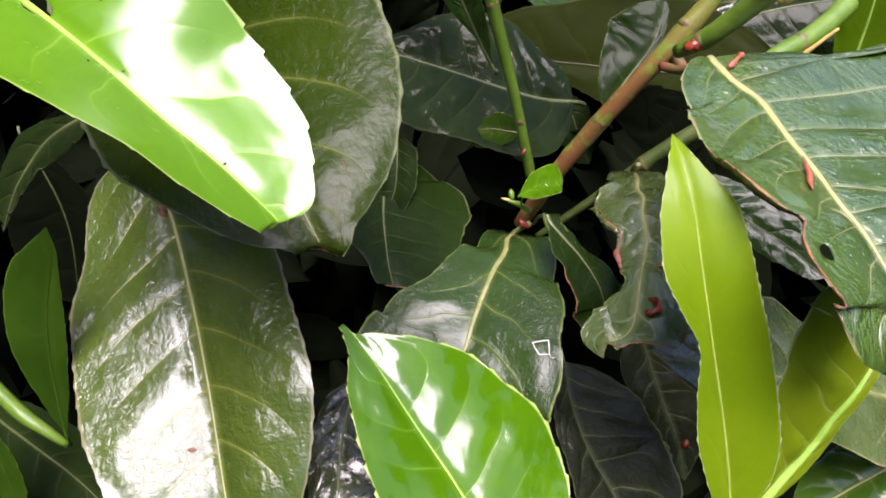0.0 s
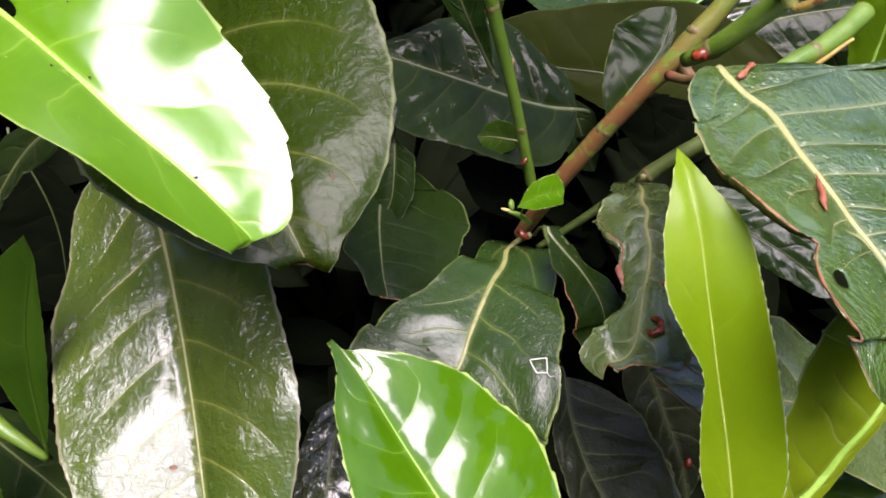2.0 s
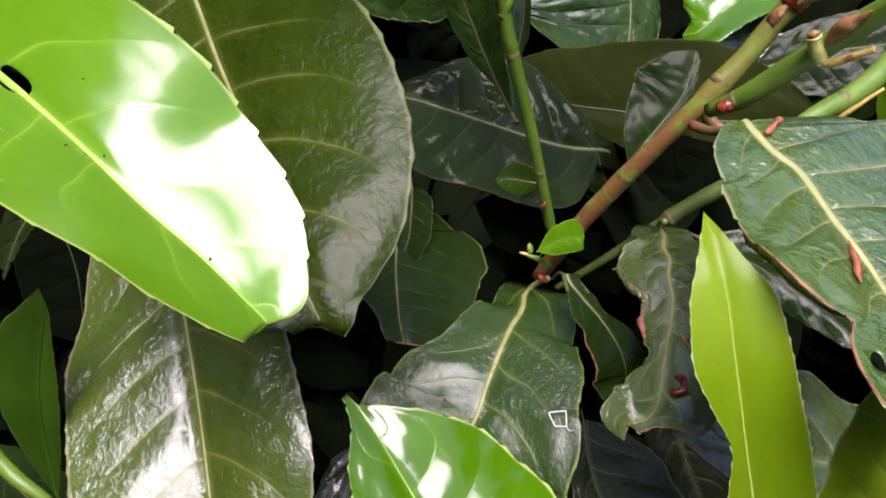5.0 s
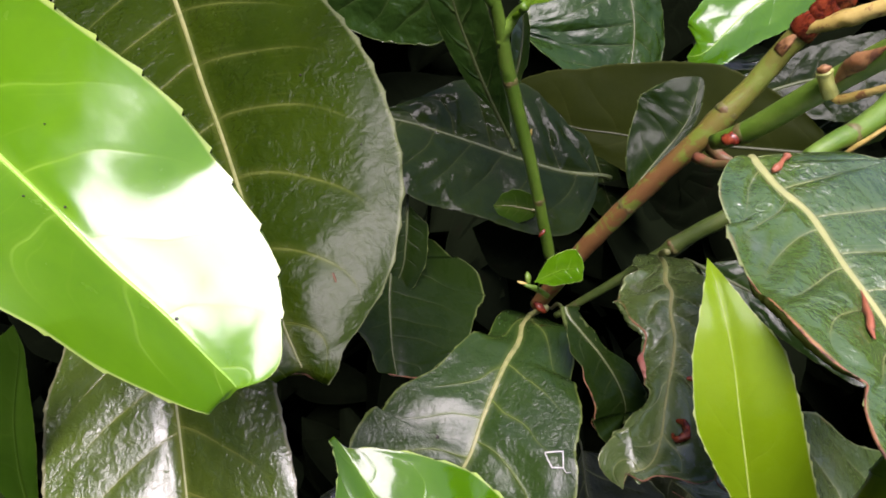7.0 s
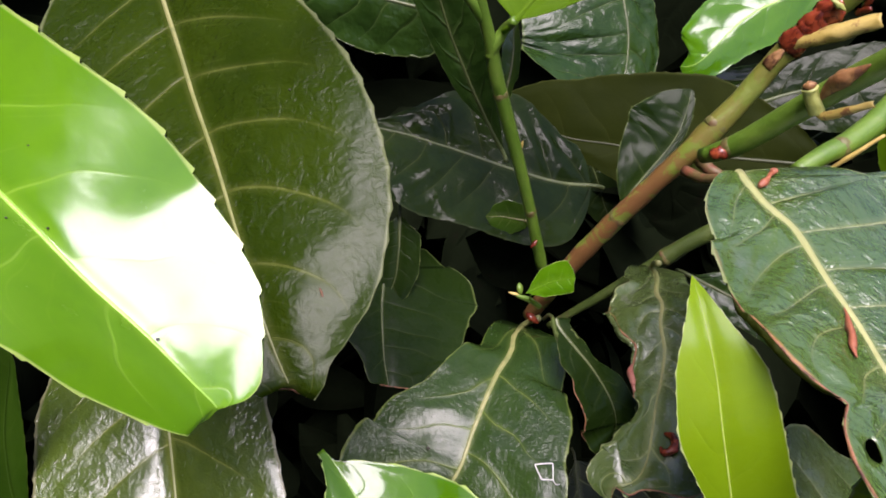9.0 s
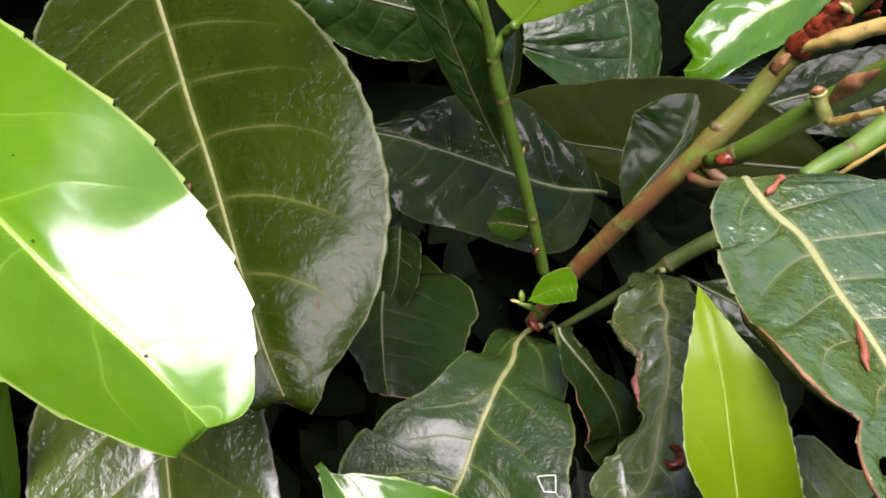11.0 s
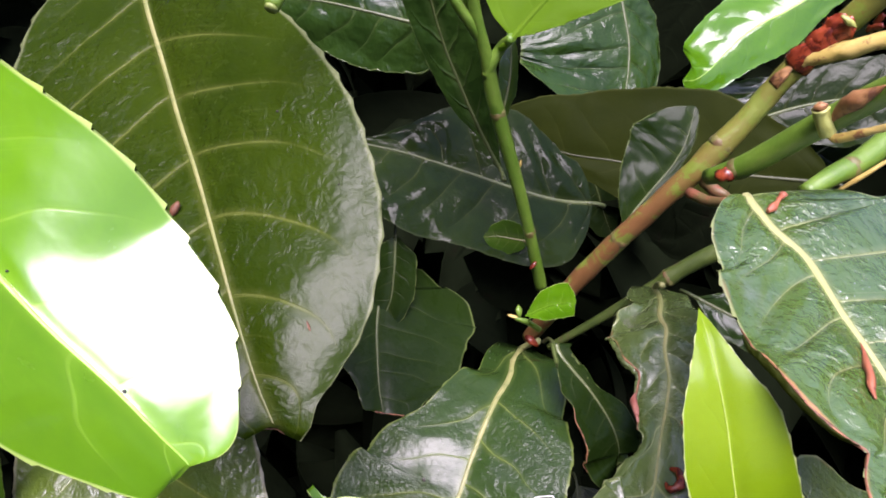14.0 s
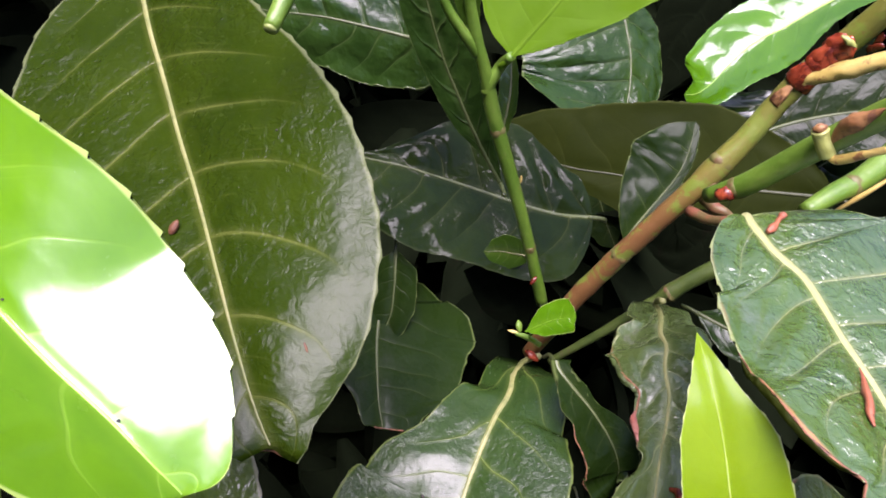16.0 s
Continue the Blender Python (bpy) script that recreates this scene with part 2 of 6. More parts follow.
BRACT_GREEN = stem_skin("pale_stub", (0.26, 0.30, 0.06), (0.34, 0.36, 0.10), (0.22, 0.24, 0.05), 0.45)
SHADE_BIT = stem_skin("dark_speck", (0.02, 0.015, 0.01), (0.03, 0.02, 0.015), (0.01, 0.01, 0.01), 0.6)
PINK = stem_skin("red_shred", (0.24, 0.07, 0.045), (0.34, 0.15, 0.11), (0.15, 0.035, 0.022), 0.5)
RIB_DIM = stem_skin("dim_rib", (0.055, 0.075, 0.02), (0.08, 0.10, 0.03), (0.05, 0.065, 0.02), 0.4)
RIB_LIME = stem_skin("lime_rib", (0.30, 0.40, 0.05), (0.38, 0.47, 0.09), (0.26, 0.36, 0.05), 0.4)
STEM = stem_skin("woody_stem", (0.12, 0.165, 0.014), (0.15, 0.19, 0.026), (0.165, 0.056, 0.022), 0.5, 0.40, rise=(0.806, 0.832))
# Darker copy of the green stem, with the low branch's shade in its colour.
TWIG_SHADED = stem_skin("shaded_green_stem", (0.045, 0.075, 0.010), (0.075, 0.11, 0.018), (0.09, 0.07, 0.03), 0.5, 0.55)
TWIG = stem_skin("green_stem", (0.072, 0.15, 0.011), (0.11, 0.195, 0.02), (0.15, 0.18, 0.04), 0.4, 0.60)
SCAR = stem_skin("leaf_scar", (0.09, 0.10, 0.02), (0.13, 0.12, 0.03), (0.12, 0.06, 0.025), 0.55, 0.5, 2.0)
BUD = stem_skin("red_bud", (0.12, 0.016, 0.007), (0.24, 0.045, 0.014), (0.05, 0.008, 0.005), 0.24, 0.5, 2.5)
RUST = stem_skin("rust_roll", (0.22, 0.06, 0.025), (0.32, 0.11, 0.05), (0.10, 0.03, 0.015), 0.55, 0.55, 2.0)
EDGE = stem_skin("dried_edge", (0.15, 0.055, 0.025), (0.27, 0.12, 0.05), (0.07, 0.03, 0.018), 0.65, 0.5, 3.0)
DRY = stem_skin("dry_scale", (0.19, 0.080, 0.022), (0.29, 0.15, 0.05), (0.09, 0.03, 0.014), 0.6, 0.48, 2.0)
BRACT = stem_skin("yellow_bract", (0.38, 0.28, 0.06), (0.48, 0.36, 0.10), (0.16, 0.05, 0.02), 0.5, 0.56, 2.0)
HUSK = stem_skin("pale_husk", (0.55, 0.55, 0.50), (0.66, 0.66, 0.62), (0.45, 0.44, 0.40), 0.5)
CUT = stem_skin("cut_wood", (0.16, 0.22, 0.04), (0.21, 0.26, 0.06), (0.14, 0.16, 0.04), 0.6)
SOIL = stem_skin("soil", (0.015, 0.011, 0.008), (0.025, 0.018, 0.012), (0.010, 0.008, 0.006), 0.95, 0.5, 0.15)


# ---------------------------------------------------------------- builders
def part(name, bm, material, parent=None, label="", second=None):
    """Links a bmesh as one smooth mesh object under its parent."""
    me = bpy.data.meshes.new(name)
    bm.to_mesh(me)
    bm.free()
    me.materials.append(material)
    if second:
        me.materials.append(second)
    me.polygons.foreach_set("use_smooth", [True] * len(me.polygons))
    ob = new(name, me)
    if parent:
        ob.parent = parent
        ob.matrix_parent_inverse = parent.matrix_world.inverted()
    if label:
        ob["label"] = label
    return ob


def thing(name, place, label, category, group=""):
    """An Empty at a thing's base."""
    e = new(name)
    e.empty_display_size = 0.005
    e.matrix_world = Matrix.Translation(place)
    bpy.context.view_layer.update()
    return tagged(e, label, category, group)


def spline(keys, values, at, tame=False):
    """Smooth curve through values (rows) at keys, read at 'at'. tame: with no overshoot."""
    keys, values, at = np.asarray(keys, float), np.asarray(values, float), np.asarray(at, float)
    d = np.gradient(values, keys, axis=0)
    if tame:
        g = np.diff(values, axis=0) / np.diff(keys)[:, None]
        a, b = g[:-1], g[1:]
        d[1:-1] = np.where(a * b > 0, 2 * a * b / np.where(np.abs(a + b) < 1e-12, 1, a + b), 0)
    i = np.clip(np.searchsorted(keys, at, side="right") - 1, 0, len(keys) - 2)
    h = keys[i + 1] - keys[i]
    s = (at - keys[i]) / h
    s, h = s[:, None], h[:, None]
    return ((2 * s**3 - 3 * s**2 + 1) * values[i] + (s**3 - 2 * s**2 + s) * h * d[i]
            + (-2 * s**3 + 3 * s**2) * values[i + 1] + (s**3 - s**2) * h * d[i + 1])


def unit(a):
    return a / np.maximum(np.linalg.norm(a, axis=-1, keepdims=True), 1e-12)


def tube_mesh(points, radii, sides=12, lumps=0.0, cap=True, seed=0.0, steps=4):
    """Tapered round bar through points (metres)."""
    pts, rad = np.asarray(points, float), np.asarray(radii, float)[:, None]
    k = np.r_[0, np.cumsum(np.linalg.norm(np.diff(pts, axis=0), axis=1))]
    at = np.linspace(0, k[-1], steps * (len(pts) - 1) + 1)
    c, r = spline(k, pts, at), np.maximum(np.interp(at, k, rad[:, 0]), 1e-5)
    t = unit(np.gradient(c, axis=0))
    up = np.array((0.31, 0.2, 0.93))
    a = unit(np.cross(t, up))
    b = np.cross(t, a)
    bm = bmesh.new()
    rings = []
    for i in range(len(at)):
        ring = []
        for j in range(sides):
            q = 2 * math.pi * j / sides
            n = a[i] * math.cos(q) + b[i] * math.sin(q)
            rr = r[i] * (1 + lumps * noise.noise(Vector(c[i] * 260 + n * 1.4) + Vector((seed, seed, 0))))
            ring.append(bm.verts.new(c[i] + n * rr))
        rings.append(ring)
    for p, q in zip(rings, rings[1:]):
        for j in range(sides):
            bm.faces.new((p[j], p[(j + 1) % sides], q[(j + 1) % sides], q[j]))
    if cap:
        bm.faces.new(rings[0][::-1])
        bm.faces.new(rings[-1])
    bmesh.ops.recalc_face_normals(bm, faces=bm.faces)
    return bm


STATIONS = (0, .02, .06, .13, .23, .35, .47, .59, .71, .82, .91, .97, 1)


class Blade:
    """A leaf's surface. rows, one a station from stalk to tip: midrib x, y, z and half-widths in millimetres, then the tilt of
    either half in degrees out of the plane across 'face'."""

    def __init__(self, rows, face, hand, seed, quilt=0.5, wave=0.6, fold=(0, 0), curl=(0, 0), tooth=0.45, tooth_gap=5.5, pairs=7, ragged=0.0, twist=(0, 0),
                 shift=(0.0, 0.35), stray=1.0, slant=(1.0, 1.0), bites=()):
        rows = np.asarray(rows, float)
        self.mid, self.half, self.tilt = rows[:, :3] * 0.001, rows[:, 3:5] * 0.001, np.radians(rows[:, 5:7])
        self.face, self.hand, self.seed = unit(np.asarray(face, float)), hand, seed
        self.quilt, self.wave, self.fold, self.curl = quilt * 0.001, wave * 0.001, np.radians(fold), curl
        self.twist = np.radians(twist)
        self.tooth, self.pairs, self.ragged = tooth * 0.001, pairs, ragged * 0.001
        self.length = float(np.linalg.norm(np.diff(self.mid, axis=0), axis=1).sum())
        self.teeth = max(6, int(self.length / (tooth_gap * 0.001)))
        self.shift, self.stray, self.slant, self.bites = shift, stray, slant, bites
        self.cache = {}

    def section(self, u):
        key = round(float(u), 5)
        if key not in self.cache:
            e = 0.004
            a = np.clip([key - e, key, key + e], 0, 1)
            m = spline(STATIONS, self.mid, a)
            t = unit(m[2] - m[0])
            s = unit(np.cross(t, self.face)) * self.hand
            n = np.cross(s, t)
            n = n if n @ self.face > 0 else -n
            half = np.maximum(spline(STATIONS, self.half, a[1:2], True)[0], 0)
            for side, u0, u1, deep in self.bites:
                if u0 < key < u1:
                    half[side] = max(0.0005, half[side] - deep * 0.001 * math.sin(math.pi * (key - u0) / (u1 - u0)) ** 0.6)
            tilt = spline(STATIONS, self.tilt, a[1:2], True)[0] + self.fold * (1 - 0.6 * min(1.0, max(0.0, (key - 0.78) / 0.2))) + self.twist * (key - 0.5)
            self.cache[key] = m[1], t, s, n, half, tilt
        return self.cache[key]

    def phase(self, u, v):
        """Counts the side veins: whole numbers lie on one."""
        k = 5.0 if v < 0 else 0.0
        stray = 0.30 * noise.noise(Vector((u * 4.5 + self.seed, k, 1.3))) + 0.12 * noise.noise(Vector((u * 7 + self.seed, abs(v) * 3.0, 3.1 + k)))
        x = abs(v)
        return self.pairs * (u * 1.08 - 0.02 - (0.13 * x ** 1.1 + 0.08 * x ** 3) * self.slant[1 if v < 0 else 0]) + self.shift[1 if v < 0 else 0] + stray * self.stray

    def lane(self, k, side, x):
        """Where side vein k stands at a share x of the half-width."""
        u = 0.5
        for _ in range(14):
            u += (k - self.phase(u, side * max(x, 1e-4))) / self.pairs / 1.08
        return u

    def point(self, u, v, lift=0.0, edged=False):
        m, t, s, n, half, tilt = self.section(u)
        k = 0 if v >= 0 else 1
        w, q = half[k], tilt[k]
        x = abs(v)
        out = s * (1 if k == 0 else -1)
        reach = w * x
        if edged and w > 0.0012:
            saw = (u * self.teeth + (0.37 if k else 0)) % 1.0
            reach += self.tooth * (saw ** 1.6 - 0.45) * x
            if self.ragged:
                bite = noise.noise(Vector((u * 13 + self.seed, 7.0 * k, 0.3))) + 0.6 * noise.noise(Vector((u * 34, self.seed, 7.0 * k)))
                reach -= self.ragged * max(0.0, bite + 0.15)
        bend = q + self.curl[k] * (x - 0.6)
        p = m + (out * math.cos(bend) + n * math.sin(bend)) * reach
        f = self.phase(u, v) % 1.0
        swell = (0.55 + 0.9 * noise.noise(Vector((u * 9 + self.seed, v * 2.2, 2.5)))) * math.sin(math.pi * f) ** 0.8 * min(1, x * 4) * (1 - x ** 3) * min(1.0, w / 0.012)
        wob = noise.noise(Vector((u * 5.2 + self.seed, v * 1.9, self.seed * 1.7))) * self.wave * (0.25 + x) * min(1.0, w / 0.010)
        wob += noise.noise(Vector((u * 17 + self.seed, v * 6.0, self.seed * 0.6 + 4))) * self.wave * 0.30 * x * min(1.0, w / 0.010)
        calm = min(1.0, max(0.0, 0.97 - u) / 0.16, (u + 0.01) / 0.10)
        swell, wob = swell * calm, wob * calm
        dip = -0.0004 * math.exp(-(x * w / 0.0016) ** 2)
        return p + n * (self.quilt * swell + wob + dip + lift)


def blade_mesh(b, nu=96, nv=15, thick=0.00032, hole=None):
    """Both skins of a leaf and its rim."""
    us = np.linspace(0.0, 1.0, nu + 1)
    xs = np.sin(np.linspace(0, math.pi / 2, nv + 1))
    vs = np.r_[-xs[::-1], xs[1:]]
    bm = bmesh.new()
    uv, rim, ways = (bm.loops.layers.uv.new(n) for n in ("blade", "rim", "ways"))
    top, low, info, lane = [], [], {}, {}
    for u in us:
        n = b.section(u)[3]
        half = b.section(u)[4]
        ta, la = [], []
        for v in vs:
            p = b.point(u, v, 0.0, abs(v) > 0.999)
            thin = 1 - 0.6 * abs(v) ** 4
            ta.append(bm.verts.new(p))
            la.append(bm.verts.new(p - n * thick * thin))
            across = v * half[0 if v >= 0 else 1]
            info[ta[-1]] = info[la[-1]] = ((u * b.length, across), (u, abs(v)))
            lane[ta[-1]] = lane[la[-1]] = (b.phase(u, v if v else 1e-6), b.phase(u, v if v else -1e-6))
        top.append(ta)
        low.append(la)
    nvv = len(vs)
    gone = set()
    if hole:
        for i in range(nu):
            for j in range(nvv - 1):
                uc, vc = (us[i] + us[i + 1]) / 2, (vs[j] + vs[j + 1]) / 2
                for hu, hv, ru, rv in hole:
                    if ((uc - hu) / ru) ** 2 + ((vc - hv) / rv) ** 2 < 1:
                        gone.add((i, j))
        for i in range(1, nu):
            for j in range(1, nvv - 1):
                cells = [c in gone for c in ((i, j), (i - 1, j), (i, j - 1), (i - 1, j - 1))]
                if any(cells) and not all(cells):
                    for hu, hv, ru, rv in hole:
                        du, dv = (us[i] - hu) / ru, (vs[j] - hv) / rv
                        q = math.hypot(du, dv)
                        if 0.2 < q < 1.8:
                            k = (1 + 0.10 * math.sin(3 * math.atan2(dv, du))) / q
                            p = b.point(hu + du * ru * k, hv + dv * rv * k)
                            top[i][j].co, low[i][j].co = p, p - b.section(us[i])[3] * thick * 0.6
    for i in range(nu):
        for j in range(nvv - 1):
            if (i, j) in gone:
                continue
            f = bm.faces.new((top[i][j], top[i + 1][j], top[i + 1][j + 1], top[i][j + 1]))
            g = bm.faces.new((low[i][j], low[i][j + 1], low[i + 1][j + 1], low[i + 1][j]))
            g.material_index = 1
            for a, c, da, db in ((i, j - 1, (i, j), (i + 1, j)), (i, j + 1, (i, j + 1), (i + 1, j + 1)), (i - 1, j, (i, j), (i, j + 1)), (i + 1, j, (i + 1, j), (i + 1, j + 1))):
                if (a, c) in gone or a < 0 or a >= nu or c < 0 or c >= nvv - 1:
                    bm.faces.new((top[da[0]][da[1]], top[db[0]][db[1]], low[db[0]][db[1]], low[da[0]][da[1]]))
    bmesh.ops.recalc_face_normals(bm, faces=bm.faces)
    for f in bm.faces:
        for lp in f.loops:
            lp[uv].uv, lp[rim].uv = info[lp.vert]
            lp[ways].uv = (lane[lp.vert][0 if sum(info[q.vert][0][1] for q in f.loops) >= 0 else 1], 0)
    return bm


def ridge_mesh(b, path, widths, height, lift=0.00016):
    """A low rounded ridge laid on a blade along (u, v) points."""
    bm = bmesh.new()
    rows = []
    pts = [b.point(u, v, lift) for u, v in path]
    for i, (u, v) in enumerate(path):
        n = b.section(u)[3]
        d = unit(pts[min(i + 1, len(pts) - 1)] - pts[max(i - 1, 0)])
        s = unit(np.cross(d, n))
        wd = widths[i]
        rows.append([bm.verts.new(pts[i] + s * wd * k + n * (height * wd * h - 0.00004)) for k, h in ((-1, -0.35), (-0.6, 0.6), (0, 1.0), (0.6, 0.6), (1, -0.35))])
    for p, q in zip(rows, rows[1:]):
        for j in range(4):
            bm.faces.new((p[j], p[j + 1], q[j + 1], q[j]))
    bmesh.ops.recalc_face_normals(bm, faces=bm.faces)
    maps = [bm.loops.layers.uv.new(n) for n in ("blade", "rim", "ways")]
    where = {vert: i for i, row in enumerate(rows) for vert in row}
    for f in bm.faces:
        for lp in f.loops:
            u, v = path[where[lp.vert]]
            half = b.section(u)[4][0 if v >= 0 else 1]
            for m, at in zip(maps, ((u * b.length, v * half), (u, abs(v)), (round(b.phase(u, v)), v))):
                lp[m].uv = at
    return bm


COUNT = [0]
BLADES = {}


def on(leaf_ob, u, v, lift=0.3):
    """A place on a leaf in millimetres, by the share of its length and half-width, and how far above the skin."""
    return tuple(BLADES[leaf_ob.name].point(u, v, lift * 0.001) * 1000)


def margin(leaf_ob, v, u0, u1, many, radius, seed=0.0):
    """Rows of x, y, z and radius along a leaf's margin."""
    rows = []
    for i in range(many):
        f = i / (many - 1)
        r = radius * (0.35 + 0.65 * math.sin(math.pi * f) ** 0.5) * (1 + 0.7 * noise.noise(Vector((f * many * 0.7, seed, 2.0))))
        rows.append((*on(leaf_ob, u0 + (u1 - u0) * f, v * 0.995, 0.05 + 0.25 * noise.noise(Vector((f * 9, seed, 5.0)))), r))
    return rows


def rolled(leaf_ob, v, u0, u1, many, reach, drop):
    """The inner and outer rows of a margin that rolls under."""
    b = BLADES[leaf_ob.name]
    inner, outer = [], []
    for i in range(many):
        f = i / (many - 1)
        u = u0 + (u1 - u0) * f
        p, q, n = b.point(u, v), b.point(u, v * 0.8), b.section(u)[3]
        k = math.sin(math.pi * min(1.0, 0.02 + 0.98 * f)) ** 0.6 * (1 + 0.25 * noise.noise(Vector((f * 6, 3.0, 1.0))))
        inner.append(p * 1000)
        outer.append(p * 1000 + (unit(p - q) * reach - n * drop) * k)
    return inner, outer


def leaf(label, rows, face, hand, skin, under=None, rib=RIB_PALE, veins=True, rib_width=0.9, stalk=None, hole=None, res=(96, 15),
         group="leaves of the laurel shrub", name="laurel_leaf", rib_high=0.5, vein_width=0.26, rib_end=0.985, stalk_skin=None, **shape):
    """One laurel leaf: blade, midrib, side veins and stalk."""
    COUNT[0] += 1
    b = Blade(rows, face, hand, COUNT[0] * 1.37, **shape)
    e = thing(name, b.mid[0], label, "leaf", group)
    BLADES[e.name] = b
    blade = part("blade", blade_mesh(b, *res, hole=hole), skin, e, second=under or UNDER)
    us = np.linspace(0.004, rib_end, 40)
    part("midrib", ridge_mesh(b, [(u, 0.0) for u in us], [rib_width * 0.001 * (1.0 - 0.90 * u ** 0.8) for u in us], rib_high), rib, e, "pale raised midrib")
    if veins:
        for side in (1, -1):
            for k in range(0, shape.get("pairs", 7) + 1):
                line = []
                for x in np.linspace(0.02, 0.66, 12):
                    u = b.lane(k, side, x)
                    if 0.03 < u < 0.975:
                        line.append((u, side * x))
                if len(line) > 8 and b.section(line[0][0])[4][0 if side > 0 else 1] > 0.005:
                    wd = [vein_width * 0.001 * (1 - 0.88 * i / len(line)) for i in range(len(line))]
                    part("side_vein", ridge_mesh(b, line, wd, 0.30, 0.00007), skin, blade)
    t0 = b.section(0.0)[1]
    base = b.mid[0]
    end = np.asarray(stalk, float) * 0.001 if stalk else base - t0 * 0.005 - b.face * 0.002
    mid = (base + end) / 2 - t0 * 0.001
    part("stalk", tube_mesh([base + t0 * 0.002 - b.face * 0.0004, mid, end], [rib_width * 0.0008, rib_width * 0.0009, rib_width * 0.0010], 10, 0.05), stalk_skin or rib, e, "short thick leaf stalk")
    return e


def stem(name, label, category, points, skin, lumps=0.08, rings=(), sides=14, steps=6):
    """A stem through rows of x, y, z and radius in millimetres."""
    a = np.asarray(points, float) * 0.001
    e = thing(name, a[0, :3], label, category)
    part("bark", tube_mesh(a[:, :3], a[:, 3], sides, lumps, seed=len(label), steps=steps), skin, e)
    k = np.r_[0, np.cumsum(np.linalg.norm(np.diff(a[:, :3], axis=0), axis=1))]
    for f in rings:
        at = np.array([f - 0.0010 / k[-1], f, f + 0.0010 / k[-1]]) * k[-1]
        c = spline(k, a[:, :3], at)
        r = np.interp(at, k, a[:, 3])
        part("leaf_scar", tube_mesh(c, r * (0.99, 1.05, 0.99), sides, 0.14, seed=f * 9, steps=4), SCAR, e, "rough brownish scar ring")
    return e


def pod_mesh(place, along, length, radius, squash=0.8, bend=0.0, lumps=0.2, seed=0.0):
    """A small bud, scale or bit: a pointed lumpy pod."""
    p, d = np.asarray(place, float), unit(np.asarray(along, float))
    s = unit(np.cross(d, (0.2, 0.3, 0.93)))
    n = np.cross(d, s)
    bm = bmesh.new()
    rings = []
    for i in range(11):
        f = i / 10
        r = radius * max(0.04, math.sin(math.pi * (0.08 + 0.9 * f)) ** 0.7)
        c = p + d * length * (f - 0.5) + n * bend * length * (f - 0.5) ** 2 * 4
        ring = []
        for j in range(10):
            q = 2 * math.pi * j / 10
            k = 1 + lumps * noise.noise(Vector((f * 5 + seed, math.cos(q) * 1.5, math.sin(q) * 1.5)))
            ring.append(bm.verts.new(c + (s * math.cos(q) + n * math.sin(q) * squash) * r * k))
        rings.append(ring)
    for a, b in zip(rings, rings[1:]):
        for j in range(10):
            bm.faces.new((a[j], a[(j + 1) % 10], b[(j + 1) % 10], b[j]))
    bm.faces.new(rings[0][::-1])
    bm.faces.new(rings[-1])
    bmesh.ops.recalc_face_normals(bm, faces=bm.faces)
    return bm


def scale_mesh(place, along, out, length, width, cup=0.5, seed=0.0):
    """A dried scale: a thin, cupped plate with a ragged rim."""
    p, d = np.asarray(place, float), unit(np.asarray(along, float))
    s = unit(np.cross(d, np.asarray(out, float)))
    n = np.cross(s, d)
    n = n if n @ np.asarray(out, float) > 0 else -n
    bm = bmesh.new()
    lay = []
    for side in (0, 1):
        grid = []
        for i in range(8):
            f = i / 7
            w = width * math.sin(math.pi * (0.12 + 0.83 * f)) ** 0.6
            row = []
            for j in range(7):
                k = j / 3 - 1
                rag = 1 + 0.35 * noise.noise(Vector((f * 6 + seed, k * 2, seed))) * abs(k)
                q = p + d * length * (f - 0.5) + s * w * k * rag + n * (cup * width * (1 - k * k) + 0.25 * width * noise.noise(Vector((f * 4, k * 2, seed + 3))))
                row.append(bm.verts.new(q - n * 0.00018 * side))
            grid.append(row)
        lay.append(grid)
    a, b = lay
    for i in range(7):
        for j in range(6):
            bm.faces.new((a[i][j], a[i + 1][j], a[i + 1][j + 1], a[i][j + 1]))
            bm.faces.new((b[i][j], b[i][j + 1], b[i + 1][j + 1], b[i + 1][j]))
    ring = [(i, 0) for i in range(8)] + [(7, j) for j in range(1, 7)] + [(i, 6) for i in range(6, -1, -1)] + [(0, j) for j in range(5, 0, -1)]
    for (i, j), (k, m) in zip(ring, ring[1:] + ring[:1]):
        bm.faces.new((a[i][j], a[k][m], b[k][m], b[i][j]))
    bmesh.ops.recalc_face_normals(bm, faces=bm.faces)
    return bm


def scales(name, label, place, along, out, length, width, skin, many, spread, seed):
    """A cluster of dried scales round a stem, each a part."""
    rng = random.Random(seed)
    p = np.asarray(place, float) * 0.001
    e = thing(name, p, label, "bud scale")
    d, o = unit(np.asarray(along, float)), unit(np.asarray(out, float))
    s = np.cross(d, o)
    for i in range(many):
        a = rng.uniform(-1.0, 1.0)
        q = p + (s * a + d * rng.uniform(-1, 1) * 0.9 - o * abs(a) * 0.45) * spread * 0.001
        part("scale", scale_mesh(q, d + s * rng.uniform(-0.5, 0.5) + o * rng.uniform(-0.1, 0.5), o + s * a * 0.9, length * 0.001 * rng.uniform(0.6, 1.1), width * 0.001 * rng.uniform(0.6, 1.1), seed=seed + i * 2.3), skin, e)
    return e


